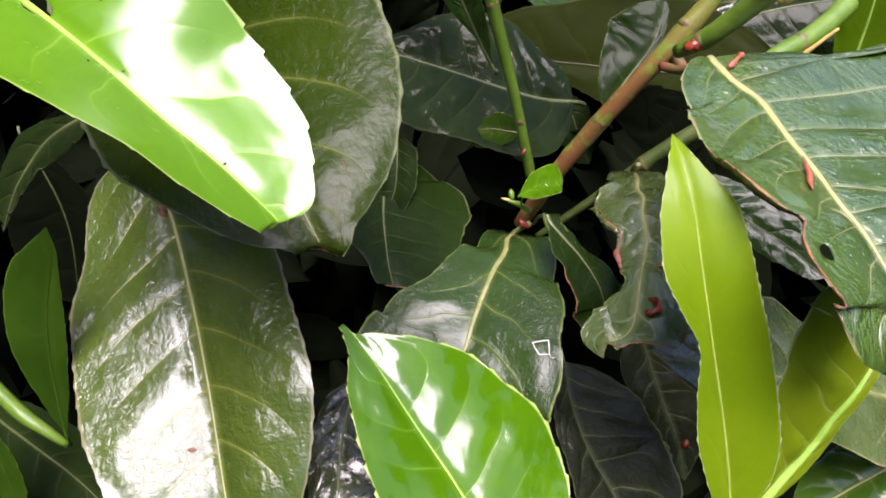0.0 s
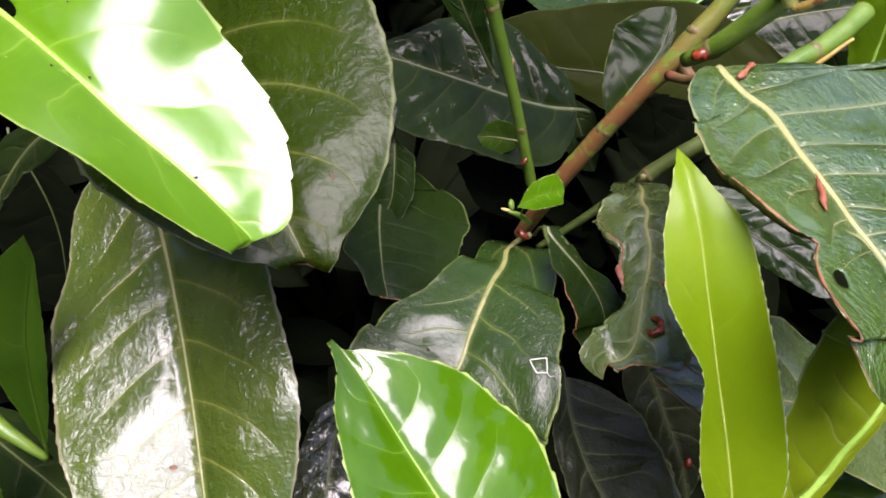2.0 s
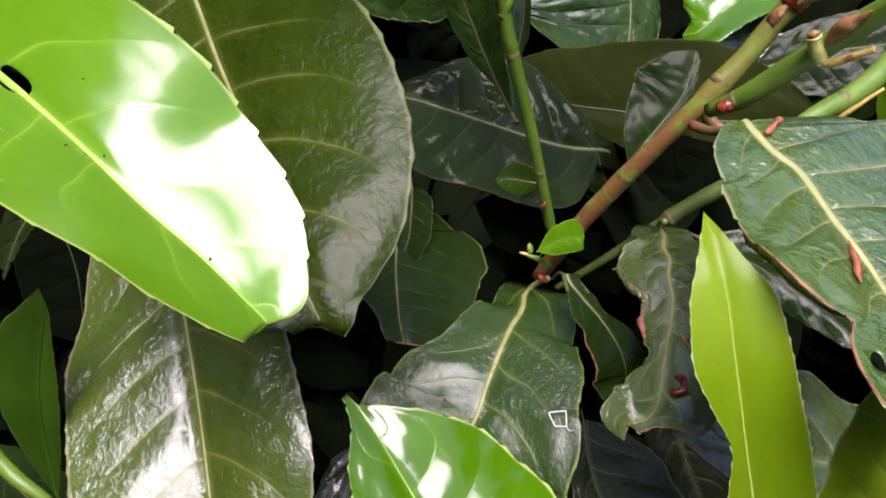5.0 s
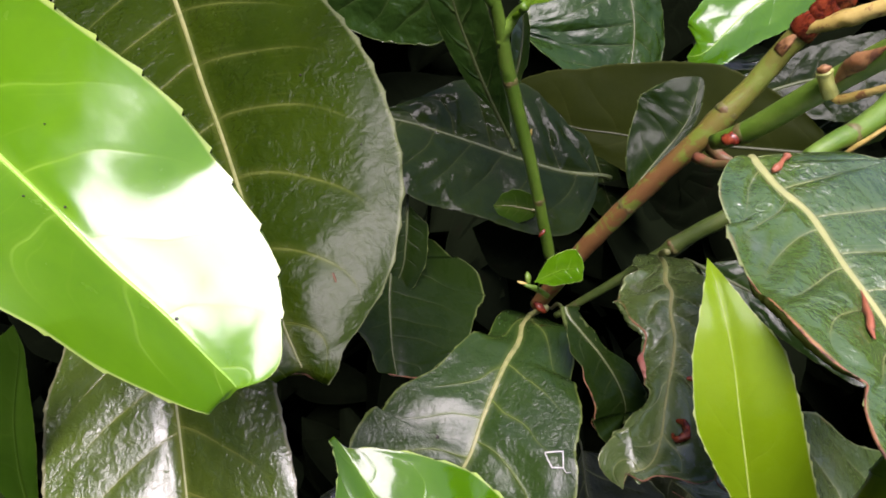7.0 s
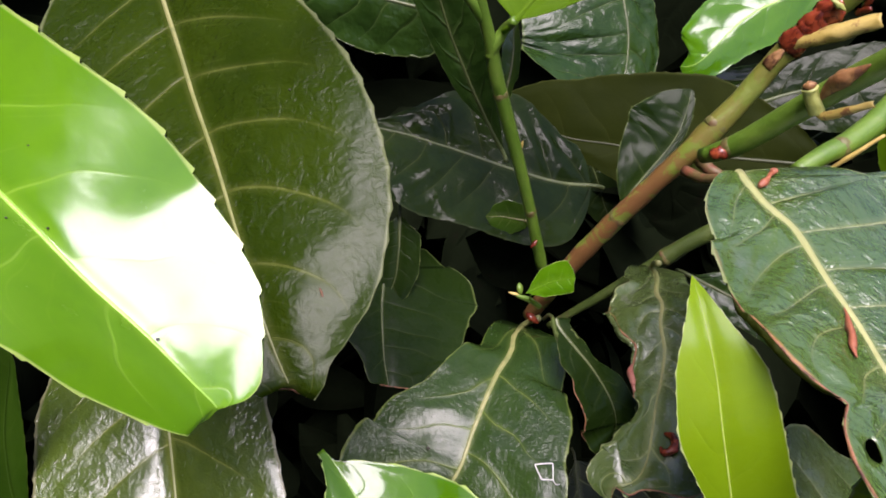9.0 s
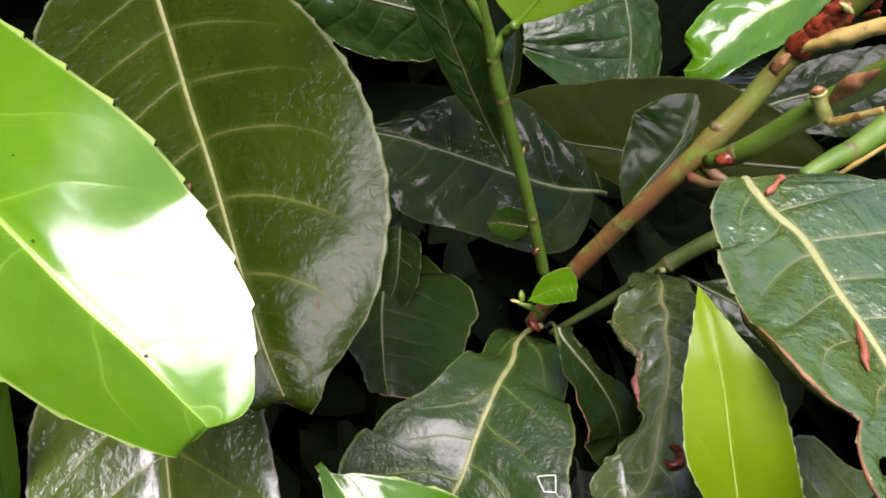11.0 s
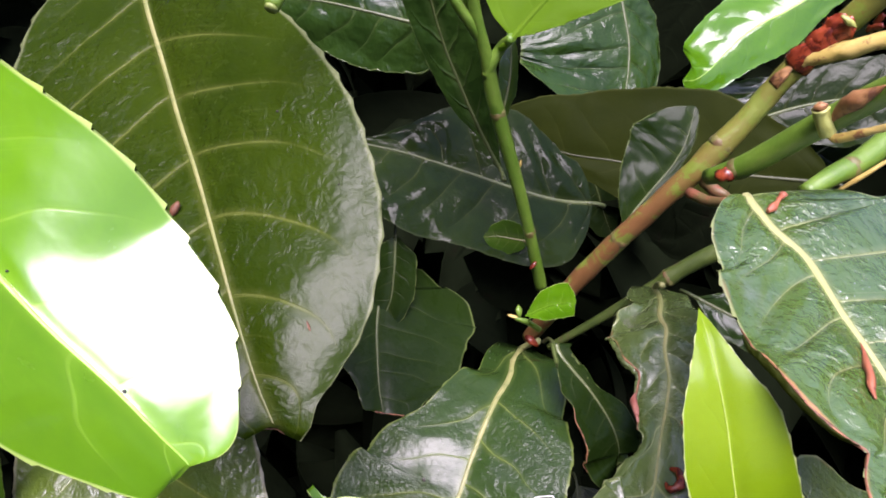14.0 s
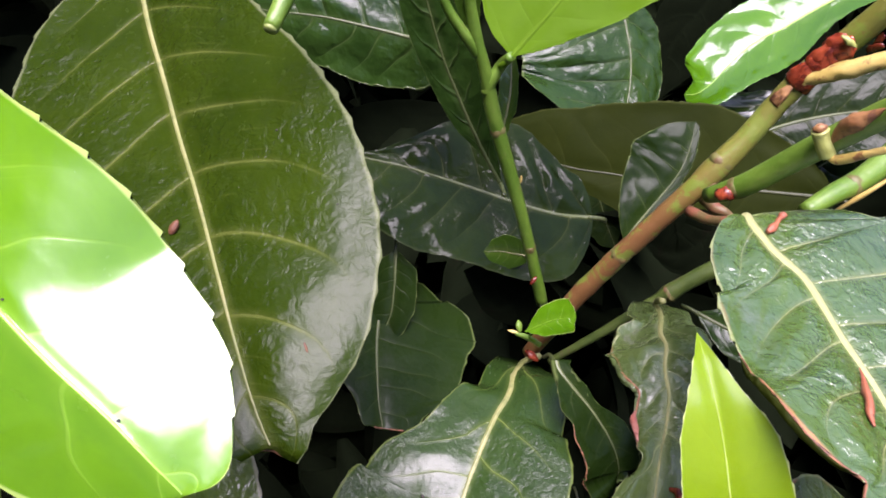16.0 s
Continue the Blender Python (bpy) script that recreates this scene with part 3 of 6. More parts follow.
def shell_mesh(place, along, out, radius, length, span, seed=0.0):
    """A scale wrapped round a stem: a bent plate with thickness, ragged at its upper end."""
    p, d = np.asarray(place, float), unit(np.asarray(along, float))
    o = np.asarray(out, float)
    o = unit(o - d * (o @ d))
    s = np.cross(d, o)
    bm = bmesh.new()
    lay = []
    for side in (0, 1):
        grid = []
        for i in range(11):
            f = i / 10
            row = []
            for j in range(13):
                k = j / 6 - 1
                tip = 1 - 0.30 * abs(k) ** 1.5 + 0.16 * noise.noise(Vector((k * 3, seed, 1.0)))
                q = k * span * (1 - 0.25 * f)
                r = radius * (1.04 + 0.22 * math.sin(math.pi * f) + 0.16 * noise.noise(Vector((f * 3.5, k * 2.5, seed)))) - 0.00025 * side
                row.append(bm.verts.new(p + d * length * (f * tip - 0.5) + (o * math.cos(q) + s * math.sin(q)) * r))
            grid.append(row)
        lay.append(grid)
    a, b = lay
    for i in range(10):
        for j in range(12):
            bm.faces.new((a[i][j], a[i + 1][j], a[i + 1][j + 1], a[i][j + 1]))
            bm.faces.new((b[i][j], b[i][j + 1], b[i + 1][j + 1], b[i + 1][j]))
    ring = [(i, 0) for i in range(11)] + [(10, j) for j in range(1, 13)] + [(i, 12) for i in range(9, -1, -1)] + [(0, j) for j in range(11, 0, -1)]
    for (i, j), (k, m) in zip(ring, ring[1:] + ring[:1]):
        bm.faces.new((a[i][j], a[k][m], b[k][m], b[i][j]))
    bmesh.ops.recalc_face_normals(bm, faces=bm.faces)
    return bm


def wrapped_scales(name, label, skin, shells):
    """Scales wrapped one over another round a branch; rows of place and radius in millimetres, direction, side, length, span."""
    e = thing(name, np.asarray(shells[0][0]) * 0.001, label, "bud scale")
    for i, (place, along, out, radius, length, span) in enumerate(shells):
        part("scale", shell_mesh(np.asarray(place) * 0.001, along, out, radius * 0.001, length * 0.001, span, 3.1 * i + 1), skin, e)
    return e


def boat(name, label, points, skin, out):
    """A dry bract: a trough that tapers to both ends, rows of x, y, z and half-width in millimetres."""
    a = np.asarray(points, float) * 0.001
    k = np.linspace(0, 1, len(a))
    at = np.linspace(0, 1, 9 * (len(a) - 1) + 1)
    c, w = spline(k, a[:, :3], at), np.maximum(spline(k, a[:, 3:4], at)[:, 0], 0.0001)
    t = unit(np.gradient(c, axis=0))
    o = np.asarray(out, float)
    n = unit(o - t * (t @ o)[:, None])
    s = np.cross(t, n)
    bm = bmesh.new()
    lay = []
    for side in (0, 1):
        grid = []
        for i in range(len(at)):
            row = []
            for j in range(9):
                q = (j / 4 - 1) * 1.25
                wob = 1 + 0.25 * noise.noise(Vector((at[i] * 7, q * 1.5, w[i] * 900)))
                row.append(bm.verts.new(c[i] + (s[i] * math.sin(q) + n[i] * (math.cos(q) - 0.6)) * (w[i] * wob - 0.0002 * side)))
            grid.append(row)
        lay.append(grid)
    a, b = lay
    for i in range(len(at) - 1):
        for j in range(8):
            bm.faces.new((a[i][j], a[i + 1][j], a[i + 1][j + 1], a[i][j + 1]))
            bm.faces.new((b[i][j], b[i][j + 1], b[i + 1][j + 1], b[i + 1][j]))
        for j in (0, 8):
            bm.faces.new((a[i][j], a[i + 1][j], b[i + 1][j], b[i][j]))
    for i in (0, len(at) - 1):
        for j in range(8):
            bm.faces.new((a[i][j], a[i][j + 1], b[i][j + 1], b[i][j]))
    bmesh.ops.recalc_face_normals(bm, faces=bm.faces)
    return tagged(part(name, bm, skin), label, "bract")


def strip(name, label, category, points, skin, lumps=0.45):
    """A thin curved shred through rows of x, y, z and radius in millimetres."""
    a = np.asarray(points, float) * 0.001
    return tagged(part(name, tube_mesh(a[:, :3], a[:, 3], 9, lumps, seed=a[0, 0] * 900, steps=6), skin), label, category)


def bit(name, label, category, place, along, length, radius, skin, **k):
    e = part(name, pod_mesh(np.asarray(place) * 0.001, along, length * 0.001, radius * 0.001, **k), skin)
    return tagged(e, label, category)


def band(name, label, inner, outer, skin, parent, cup=0.0006):
    """A rolled leaf margin: a thin sheet between two rows of points in millimetres."""
    a, b = np.asarray(inner, float) * 0.001, np.asarray(outer, float) * 0.001
    k = np.linspace(0, 1, len(a))
    at = np.linspace(0, 1, 8 * len(a))
    a, b = spline(k, a, at), spline(k, b, at)
    bm = bmesh.new()
    maps = [bm.loops.layers.uv.new(n) for n in ("blade", "rim", "ways")]
    info, grid = {}, []
    t = unit(np.gradient((a + b) / 2, axis=0))
    n = unit(np.cross(t, b - a))
    n = np.where(n[:, 2:3] < 0, -n, n)
    for lay in (0, 1):
        rows = []
        for i in range(len(at)):
            row = []
            for j in range(7):
                f = j / 6
                wob = 0.0005 * noise.noise(Vector((i * 0.35, f * 2.0, 4.0)))
                p = a[i] + (b[i] - a[i]) * f + n[i] * (cup * 4 * f * (1 - f) + wob - 0.00025 * lay)
                row.append(bm.verts.new(p))
                info[row[-1]] = (at[i] * 0.05, f * 0.006 + 0.004), (at[i], 0.3 + 0.5 * f), (0.5, 0)
            rows.append(row)
        grid.append(rows)
    for i in range(len(at) - 1):
        for j in range(6):
            for g in grid:
                bm.faces.new((g[i][j], g[i + 1][j], g[i + 1][j + 1], g[i][j + 1]))
    for i in range(len(at) - 1):
        for j in (0, 6):
            bm.faces.new((grid[0][i][j], grid[0][i + 1][j], grid[1][i + 1][j], grid[1][i][j]))
    bmesh.ops.recalc_face_normals(bm, faces=bm.faces)
    for f in bm.faces:
        for lp in f.loops:
            for m, at_ in zip(maps, info[lp.vert]):
                lp[m].uv = at_
    return part(name, bm, skin, parent, label)


def edging(name, label, points, skin, parent):
    """A dried, knobbly rim along a leaf, rows of x, y, z and radius in millimetres."""
    a = np.asarray(points, float) * 0.001
    return part(name, tube_mesh(a[:, :3], a[:, 3], 7, 0.9, seed=a[0, 1] * 700, steps=8), skin, parent, label)


# ---------------------------------------------------------------- ground and inner shrub
def ground():
    bm = bmesh.new()
    n, size = 40, 60.0
    g = [[None] * (n + 1) for _ in range(n + 1)]
    for i in range(n + 1):
        for j in range(n + 1):
            x, y = ((2 * i / n - 1) ** 3) * size, ((2 * j / n - 1) ** 3) * size
            g[i][j] = bm.verts.new((x, y, 0.03 * noise.noise(Vector((x * 3, y * 3, 0)))))
    for i in range(n):
        for j in range(n):
            bm.faces.new((g[i][j], g[i + 1][j], g[i + 1][j + 1], g[i][j + 1]))
    return tagged(part("ground", bm, SOIL), "dark bare soil under the shrub", "ground", kind="structure")


ground()


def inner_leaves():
    """The crowded leaves deeper in the shrub and round about, too many to tell apart, coloured near-black for shade."""
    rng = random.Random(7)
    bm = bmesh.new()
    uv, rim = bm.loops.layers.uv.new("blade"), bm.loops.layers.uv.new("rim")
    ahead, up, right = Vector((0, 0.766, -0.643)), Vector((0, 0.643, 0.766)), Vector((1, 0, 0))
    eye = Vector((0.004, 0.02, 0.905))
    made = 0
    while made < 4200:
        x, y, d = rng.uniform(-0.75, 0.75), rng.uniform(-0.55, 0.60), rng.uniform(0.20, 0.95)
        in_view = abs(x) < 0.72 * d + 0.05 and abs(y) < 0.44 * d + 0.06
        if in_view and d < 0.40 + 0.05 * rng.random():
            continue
        # Those out of view are added to keep skylight out of the inside.
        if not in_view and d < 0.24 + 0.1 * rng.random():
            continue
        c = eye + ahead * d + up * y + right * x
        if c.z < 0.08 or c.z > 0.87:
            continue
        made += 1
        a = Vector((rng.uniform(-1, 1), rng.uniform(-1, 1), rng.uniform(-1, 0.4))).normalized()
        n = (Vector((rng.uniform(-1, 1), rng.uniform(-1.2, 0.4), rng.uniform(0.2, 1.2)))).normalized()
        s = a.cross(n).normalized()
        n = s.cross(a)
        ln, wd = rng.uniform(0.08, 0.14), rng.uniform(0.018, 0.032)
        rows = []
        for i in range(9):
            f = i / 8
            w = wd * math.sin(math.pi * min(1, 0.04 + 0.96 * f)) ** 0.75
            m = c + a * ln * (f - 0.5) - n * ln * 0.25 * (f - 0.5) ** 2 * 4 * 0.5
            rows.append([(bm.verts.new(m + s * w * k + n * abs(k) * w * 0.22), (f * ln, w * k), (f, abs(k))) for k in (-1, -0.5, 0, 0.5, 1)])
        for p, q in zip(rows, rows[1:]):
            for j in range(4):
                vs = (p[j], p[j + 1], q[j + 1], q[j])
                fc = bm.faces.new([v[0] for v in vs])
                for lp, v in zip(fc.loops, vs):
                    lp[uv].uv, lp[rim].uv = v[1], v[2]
    return tagged(part("inner_foliage", bm, SHADE_PAINTED), "crowded leaves inside the shrub, coloured near-black for shade", "foliage", kind="stuff")


inner_leaves()


def sky_blocking_leaves():
    """Unseen leaves added round about to block low sky and darken reflections: tall on one side, low on the other, open
    overhead.
    """
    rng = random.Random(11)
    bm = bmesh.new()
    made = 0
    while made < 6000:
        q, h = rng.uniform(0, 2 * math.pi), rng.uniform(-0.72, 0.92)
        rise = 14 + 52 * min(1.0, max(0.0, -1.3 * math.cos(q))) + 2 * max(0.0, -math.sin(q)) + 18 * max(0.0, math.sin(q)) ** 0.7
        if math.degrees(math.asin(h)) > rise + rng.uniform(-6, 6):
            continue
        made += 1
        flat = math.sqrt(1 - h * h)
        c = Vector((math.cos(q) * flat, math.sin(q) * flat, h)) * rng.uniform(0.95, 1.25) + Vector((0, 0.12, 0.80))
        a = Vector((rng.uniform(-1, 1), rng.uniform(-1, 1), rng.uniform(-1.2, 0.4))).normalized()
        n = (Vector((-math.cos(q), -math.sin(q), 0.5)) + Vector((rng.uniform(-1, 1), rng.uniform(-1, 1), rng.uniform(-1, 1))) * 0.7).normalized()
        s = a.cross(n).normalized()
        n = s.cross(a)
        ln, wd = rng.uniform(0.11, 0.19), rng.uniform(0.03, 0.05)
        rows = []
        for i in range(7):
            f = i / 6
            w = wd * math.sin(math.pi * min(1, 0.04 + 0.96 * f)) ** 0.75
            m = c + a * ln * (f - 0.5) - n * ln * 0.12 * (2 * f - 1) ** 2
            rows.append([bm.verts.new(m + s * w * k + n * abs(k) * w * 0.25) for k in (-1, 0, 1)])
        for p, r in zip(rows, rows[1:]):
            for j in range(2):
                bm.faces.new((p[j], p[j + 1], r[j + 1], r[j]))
    return tagged(part("outer_foliage", bm, SHADE_PAINTED), "unseen near-black leaves added round about to block low sky", "foliage", kind="stuff")


sky_blocking_leaves()

# ---------------------------------------------------------------- leaves, front to back
young = leaf('bright glossy young green leaf with a bite hole beside its midrib', [
      (-100.6, 127.9, 876, 0, 0, 20, -23), (-98.4, 126.5, 875.3, 6.3, 0.2, 21, -19), (-94.7, 123.9, 873.9, 11.4, 3.8, 20, -14), (-88.6, 119.6, 871.7, 16.1, 7.9, 19, -7),
      (-80.2, 113.6, 868.6, 18.9, 12, 16, 1), (-70, 107.3, 864.9, 19.5, 17.4, 12, 12), (-60, 101.2, 860.8, 19.9, 19.5, 8, 22), (-50.7, 95.5, 855.9, 20.5, 19.7, -1, 33),
      (-42.4, 90.4, 850.5, 19.6, 19.4, -15, 42), (-33.6, 85.8, 845, 16.5, 16.5, -17, 47), (-27.8, 82.6, 840.4, 11.9, 10.6, -14, 50), (-25.1, 81.4, 837.6, 7.2, 6.6, -6, 54),
      (-24.8, 81.1, 836.9, 0.6, 1.8, 1, 54)],
     (0.06, -0.58, 0.81), -1, YOUNG, under=UNDER_YOUNG, rib=RIB_GREEN, hole=[(0.442, 0.03, 0.030, 0.085)], res=(260, 60), quilt=0.12, wave=0.35, tooth=0.7, tooth_gap=6, pairs=7, curl=(0.08, 0), fold=(4, 20), rib_width=1.0, veins=False, vein_width=0.12)
olive = leaf('large olive green leaf with pale veins and a bitten reddish tip', [
      (-93.9, 241.6, 867.2, 1.2, 0.7, 2, 10), (-92.2, 238.2, 864.6, 3.9, 3.5, 5, 11), (-89.2, 232.1, 860.9, 8.9, 9.2, 8, 13), (-84, 221.8, 855.9, 17.4, 19.9, 11, 13),
      (-77.2, 207.1, 849.4, 24.2, 30.2, 14, 12), (-68.3, 190, 842.2, 30, 37.3, 14, 10), (-59.5, 172.4, 835.8, 35.5, 37.3, 14, 8), (-50.4, 155.2, 830.3, 37.2, 37.2, 11, 8),
      (-41.7, 137.7, 824.9, 34.7, 34.7, 5, 8), (-34.4, 122.9, 819.9, 27.7, 26, 0, 13), (-28.6, 112.3, 814.9, 18.3, 15, -6, 16), (-25.3, 107.7, 810.9, 7.8, 5.2, -8, 17),
      (-25.1, 108.2, 808.5, 3.4, 5.6, -8, 19)],
     (-0.19, -0.49, 0.85), -1, OLIVE, curl=(-0.1, 0.08), fold=(-4, 3), twist=(-14, 8), vein_width=0.18, quilt=0.6, wave=1.0, pairs=8, shift=(0.48, 0.50), stray=0.3, rib_width=1.15, rib_end=0.965, tooth=0.9, tooth_gap=7)
hanging = leaf('large hanging green leaf with a shiny puckered half', [
      (-89.9, 185.5, 788.5, 3.4, 5.2, -2, 9), (-88.9, 182.3, 787.5, 6.2, 13.4, 0, 7), (-87, 176.7, 785.3, 11.4, 20.3, 3, 5), (-83.8, 167.5, 781.5, 17.8, 24.4, 6, 3),
      (-78, 155.3, 776.1, 22.3, 28.7, 11, 1), (-71.9, 140.8, 769.6, 27.4, 32.9, 16, 3), (-66.5, 126.7, 761.8, 28.9, 33.3, 21, 3), (-61.7, 112.7, 753.9, 29.8, 32.5, 20, 3),
      (-57.8, 99.8, 745.2, 26.6, 28.8, 18, 4), (-54.4, 88.6, 737.1, 20.5, 23, 17, 3), (-51.6, 80.1, 730, 13, 15.4, 14, 3), (-50.9, 74.7, 724.8, 1.8, 5.2, 9, 4),
      (-50.9, 72.7, 721.9, 0, 0, 6, 5)],
     (-0.01, -0.51, 0.86), -1, MOSS, fold=(3, 2), twist=(0, 24), curl=(-0.3, 0), quilt=0.9, wave=0.8, pairs=8, shift=(0.31, 0.15), stray=0.4, rib=RIB_CREAM, rib_width=0.8, tooth=0.6)
leaf('bright green young leaf, very glossy, with a pointed tip', [
      (23, 61.6, 735.8, 0, 0, -1, 0), (22, 62.9, 736.4, 4, 0.1, 0, 1), (20.2, 65.6, 737.8, 10.9, 3, 1, 1), (17.2, 69.8, 740.8, 17.9, 7.6, 1, 2),
      (12.5, 75.5, 745, 24.3, 13.6, 3, 3), (7.1, 82.8, 749.8, 27.6, 17.9, 3, 4), (1.5, 90, 754.5, 29, 19.1, 4, 3), (-4.5, 97.2, 758.9, 26.5, 17.4, 3, 3),
      (-10.5, 104.3, 763.6, 23, 14, 4, 3), (-15.9, 110.7, 768.2, 14, 10, 7, 2), (-20.3, 115.5, 771.4, 5.6, 4.5, 8, 1), (-23.4, 118.7, 773.5, 0, 2.4, 10, 1),
      (-25.2, 120.1, 774.7, 0, 1.8, 12, 0)],
     (0.31, -0.37, 0.88), 1, GLOSS, fold=(-0.8, 5), under=UNDER_YOUNG, rib=RIB_GREEN, quilt=0.75, wave=0.9, tooth=0.9, tooth_gap=6, pairs=7, rib_width=0.5, vein_width=0.12)
leaf('narrow upright yellow-green young leaf folded along its midrib', [
      (63.6, 75.4, 756.5, 2.8, 1.8, 1, -2), (63.2, 76.5, 758.7, 2.9, 3, 1, -2), (62.5, 77.9, 762.6, 3.5, 5.6, 1, -2), (61.2, 80.1, 769, 4.7, 9.1, 2, -2),
      (59.2, 83.4, 777.8, 5.6, 10.9, 2, -1), (56.7, 87.6, 787.8, 4.5, 11, 2, -1), (54.2, 91.7, 797.1, 2.6, 10.9, 3, -2), (52.2, 95.5, 805.2, 5.2, 10.1, 5, -2),
      (50.4, 100, 812.9, 7.3, 9.6, 6, -3), (49.2, 106, 819.8, 6.7, 8.3, 7, -4), (47.9, 112, 825, 4, 4.2, 9, -6), (47, 117.6, 828.1, 1.5, 1.5, 13, -10),
      (46.6, 121.6, 829.1, 0, 0, 13, -10)],
     (-0.2, -0.84, 0.51), -1, LIME, under=UNDER_YOUNG, rib=RIB_LIME, quilt=0.12, wave=0.15, pairs=6, veins=False, rib_width=0.32, tooth=0.45, tooth_gap=3.6, vein_width=0.1, stalk=(69.2, 77.8, 759.3))
leaf('folded yellow-green young leaf with a thick pale midrib', [
      (70, 79, 757.7, 0.1, 0, -0, 0), (70.4, 79.2, 758.8, 1, 0.5, -0, 0), (71.4, 79.7, 760.6, 2.2, 1.6, 0, 0), (73.3, 81, 763.8, 4.1, 3.2, 0, 0),
      (76.3, 82.8, 768.1, 8.9, 3.6, 0, 0), (79.8, 85, 773.5, 13.6, 3.5, 0, 0), (82.8, 87.3, 779.2, 18.5, 3.1, 0, 0), (86.4, 89.6, 784.6, 20.8, 2.9, 0, 0),
      (89.5, 92.5, 790.2, 22.9, 2.7, 0, 0), (92.6, 95.2, 795.2, 24, 2.3, 0, 0), (94.5, 97.5, 799.7, 22.9, 1.2, -0, 0), (95.9, 98.9, 803.3, 12.8, 0.4, -0, 0),
      (96.3, 99.4, 805.5, 1.9, 0, -0, 0)],
     (0.22, -0.92, 0.33), -1, LEMON, under=UNDER_YOUNG, rib=RIB_GREEN, quilt=1.0, wave=0.5, pairs=6, rib_width=1.6, tooth=0.3, tooth_gap=4, rib_high=0.9, stalk=(69.0, 75.8, 749.2))
leaf('small upright green leaf folded beside its stalk', [
      (-105.5, 112.2, 736.8, 0, 0, 0, 0), (-105.4, 112.4, 738.1, 0.3, 0.4, 0, 0), (-105.1, 112.9, 740.7, 0.8, 1.1, 0, 0), (-104.7, 113.7, 745.3, 1.7, 2.4, 0, 0),
      (-104, 115, 751.8, 2.9, 4.1, 0, 0), (-103.2, 116.5, 759.7, 3.8, 6.3, 0, 0), (-101.9, 118.1, 767.4, 4.3, 8.2, 0, 0), (-100.3, 119.8, 775.1, 4.1, 9, 0, 0),
      (-98.1, 121.7, 782.5, 3.1, 9.4, 0, 0), (-95.8, 123.5, 789.3, 1.8, 8.7, 0, 0), (-94.1, 124.9, 794.8, 0.9, 6.1, 0, 0), (-93.7, 125.7, 798.7, 0.2, 2.6, 0, 0),
      (-93.7, 126, 800.7, 0, 0, 0, 0)],
     (0.31, -0.94, 0.14), 1, PLAIN, rib=PLAIN, quilt=0.2, wave=0.4, pairs=5, rib_width=0.5, tooth=0.2, veins=False)
dusty = leaf('broad dark green leaf with dust and a pale thick midrib', [
      (25.6, 192, 746.9, 8, 3.2, 1, 1), (22.5, 182.7, 752.5, 8.8, 11.4, 2, 2), (20.7, 172.1, 755.5, 10.1, 16.1, 3, 2), (16.6, 162.5, 756.3, 14.4, 20.4, 5, 2),
      (12.6, 152.8, 754.3, 17.5, 25.7, 7, 3), (9, 143.2, 751.2, 25.7, 26.8, 10, 3), (6.4, 135.8, 747.4, 28.3, 30, 10, 3), (2.4, 129.8, 742.6, 30.6, 31.5, 11, 2),
      (-0.4, 123.1, 737.2, 27.9, 31, 10, 1), (-2.8, 116.8, 731.7, 24.2, 26.8, 9, 0), (-4.8, 112, 726.7, 19.3, 19.5, 8, -2), (-6.1, 109.1, 723, 12.2, 7.9, 7, -1),
      (-6.7, 108.3, 720.6, 4.3, 2.1, 6, -1)],
     (-0.2, -0.48, 0.85), 1, DUSTY, rib=RIB_PALE, fold=(0.5, 0), quilt=0.7, wave=0.8, pairs=6, rib_width=1.1, stalk=(29.9, 187.2, 754.4))
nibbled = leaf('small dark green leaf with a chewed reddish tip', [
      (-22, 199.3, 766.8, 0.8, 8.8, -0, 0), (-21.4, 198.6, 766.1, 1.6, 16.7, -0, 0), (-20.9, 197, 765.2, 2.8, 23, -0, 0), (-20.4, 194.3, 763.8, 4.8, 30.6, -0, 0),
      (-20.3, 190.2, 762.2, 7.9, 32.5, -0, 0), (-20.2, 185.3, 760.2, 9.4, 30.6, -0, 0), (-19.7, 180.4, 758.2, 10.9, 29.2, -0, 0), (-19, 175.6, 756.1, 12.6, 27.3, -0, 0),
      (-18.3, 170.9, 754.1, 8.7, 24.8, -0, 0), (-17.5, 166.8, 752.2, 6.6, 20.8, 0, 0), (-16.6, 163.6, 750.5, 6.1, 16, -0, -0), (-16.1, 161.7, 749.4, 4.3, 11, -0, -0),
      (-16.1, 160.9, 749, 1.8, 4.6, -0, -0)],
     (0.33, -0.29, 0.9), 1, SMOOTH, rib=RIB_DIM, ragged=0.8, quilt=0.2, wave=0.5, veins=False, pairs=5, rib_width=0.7)
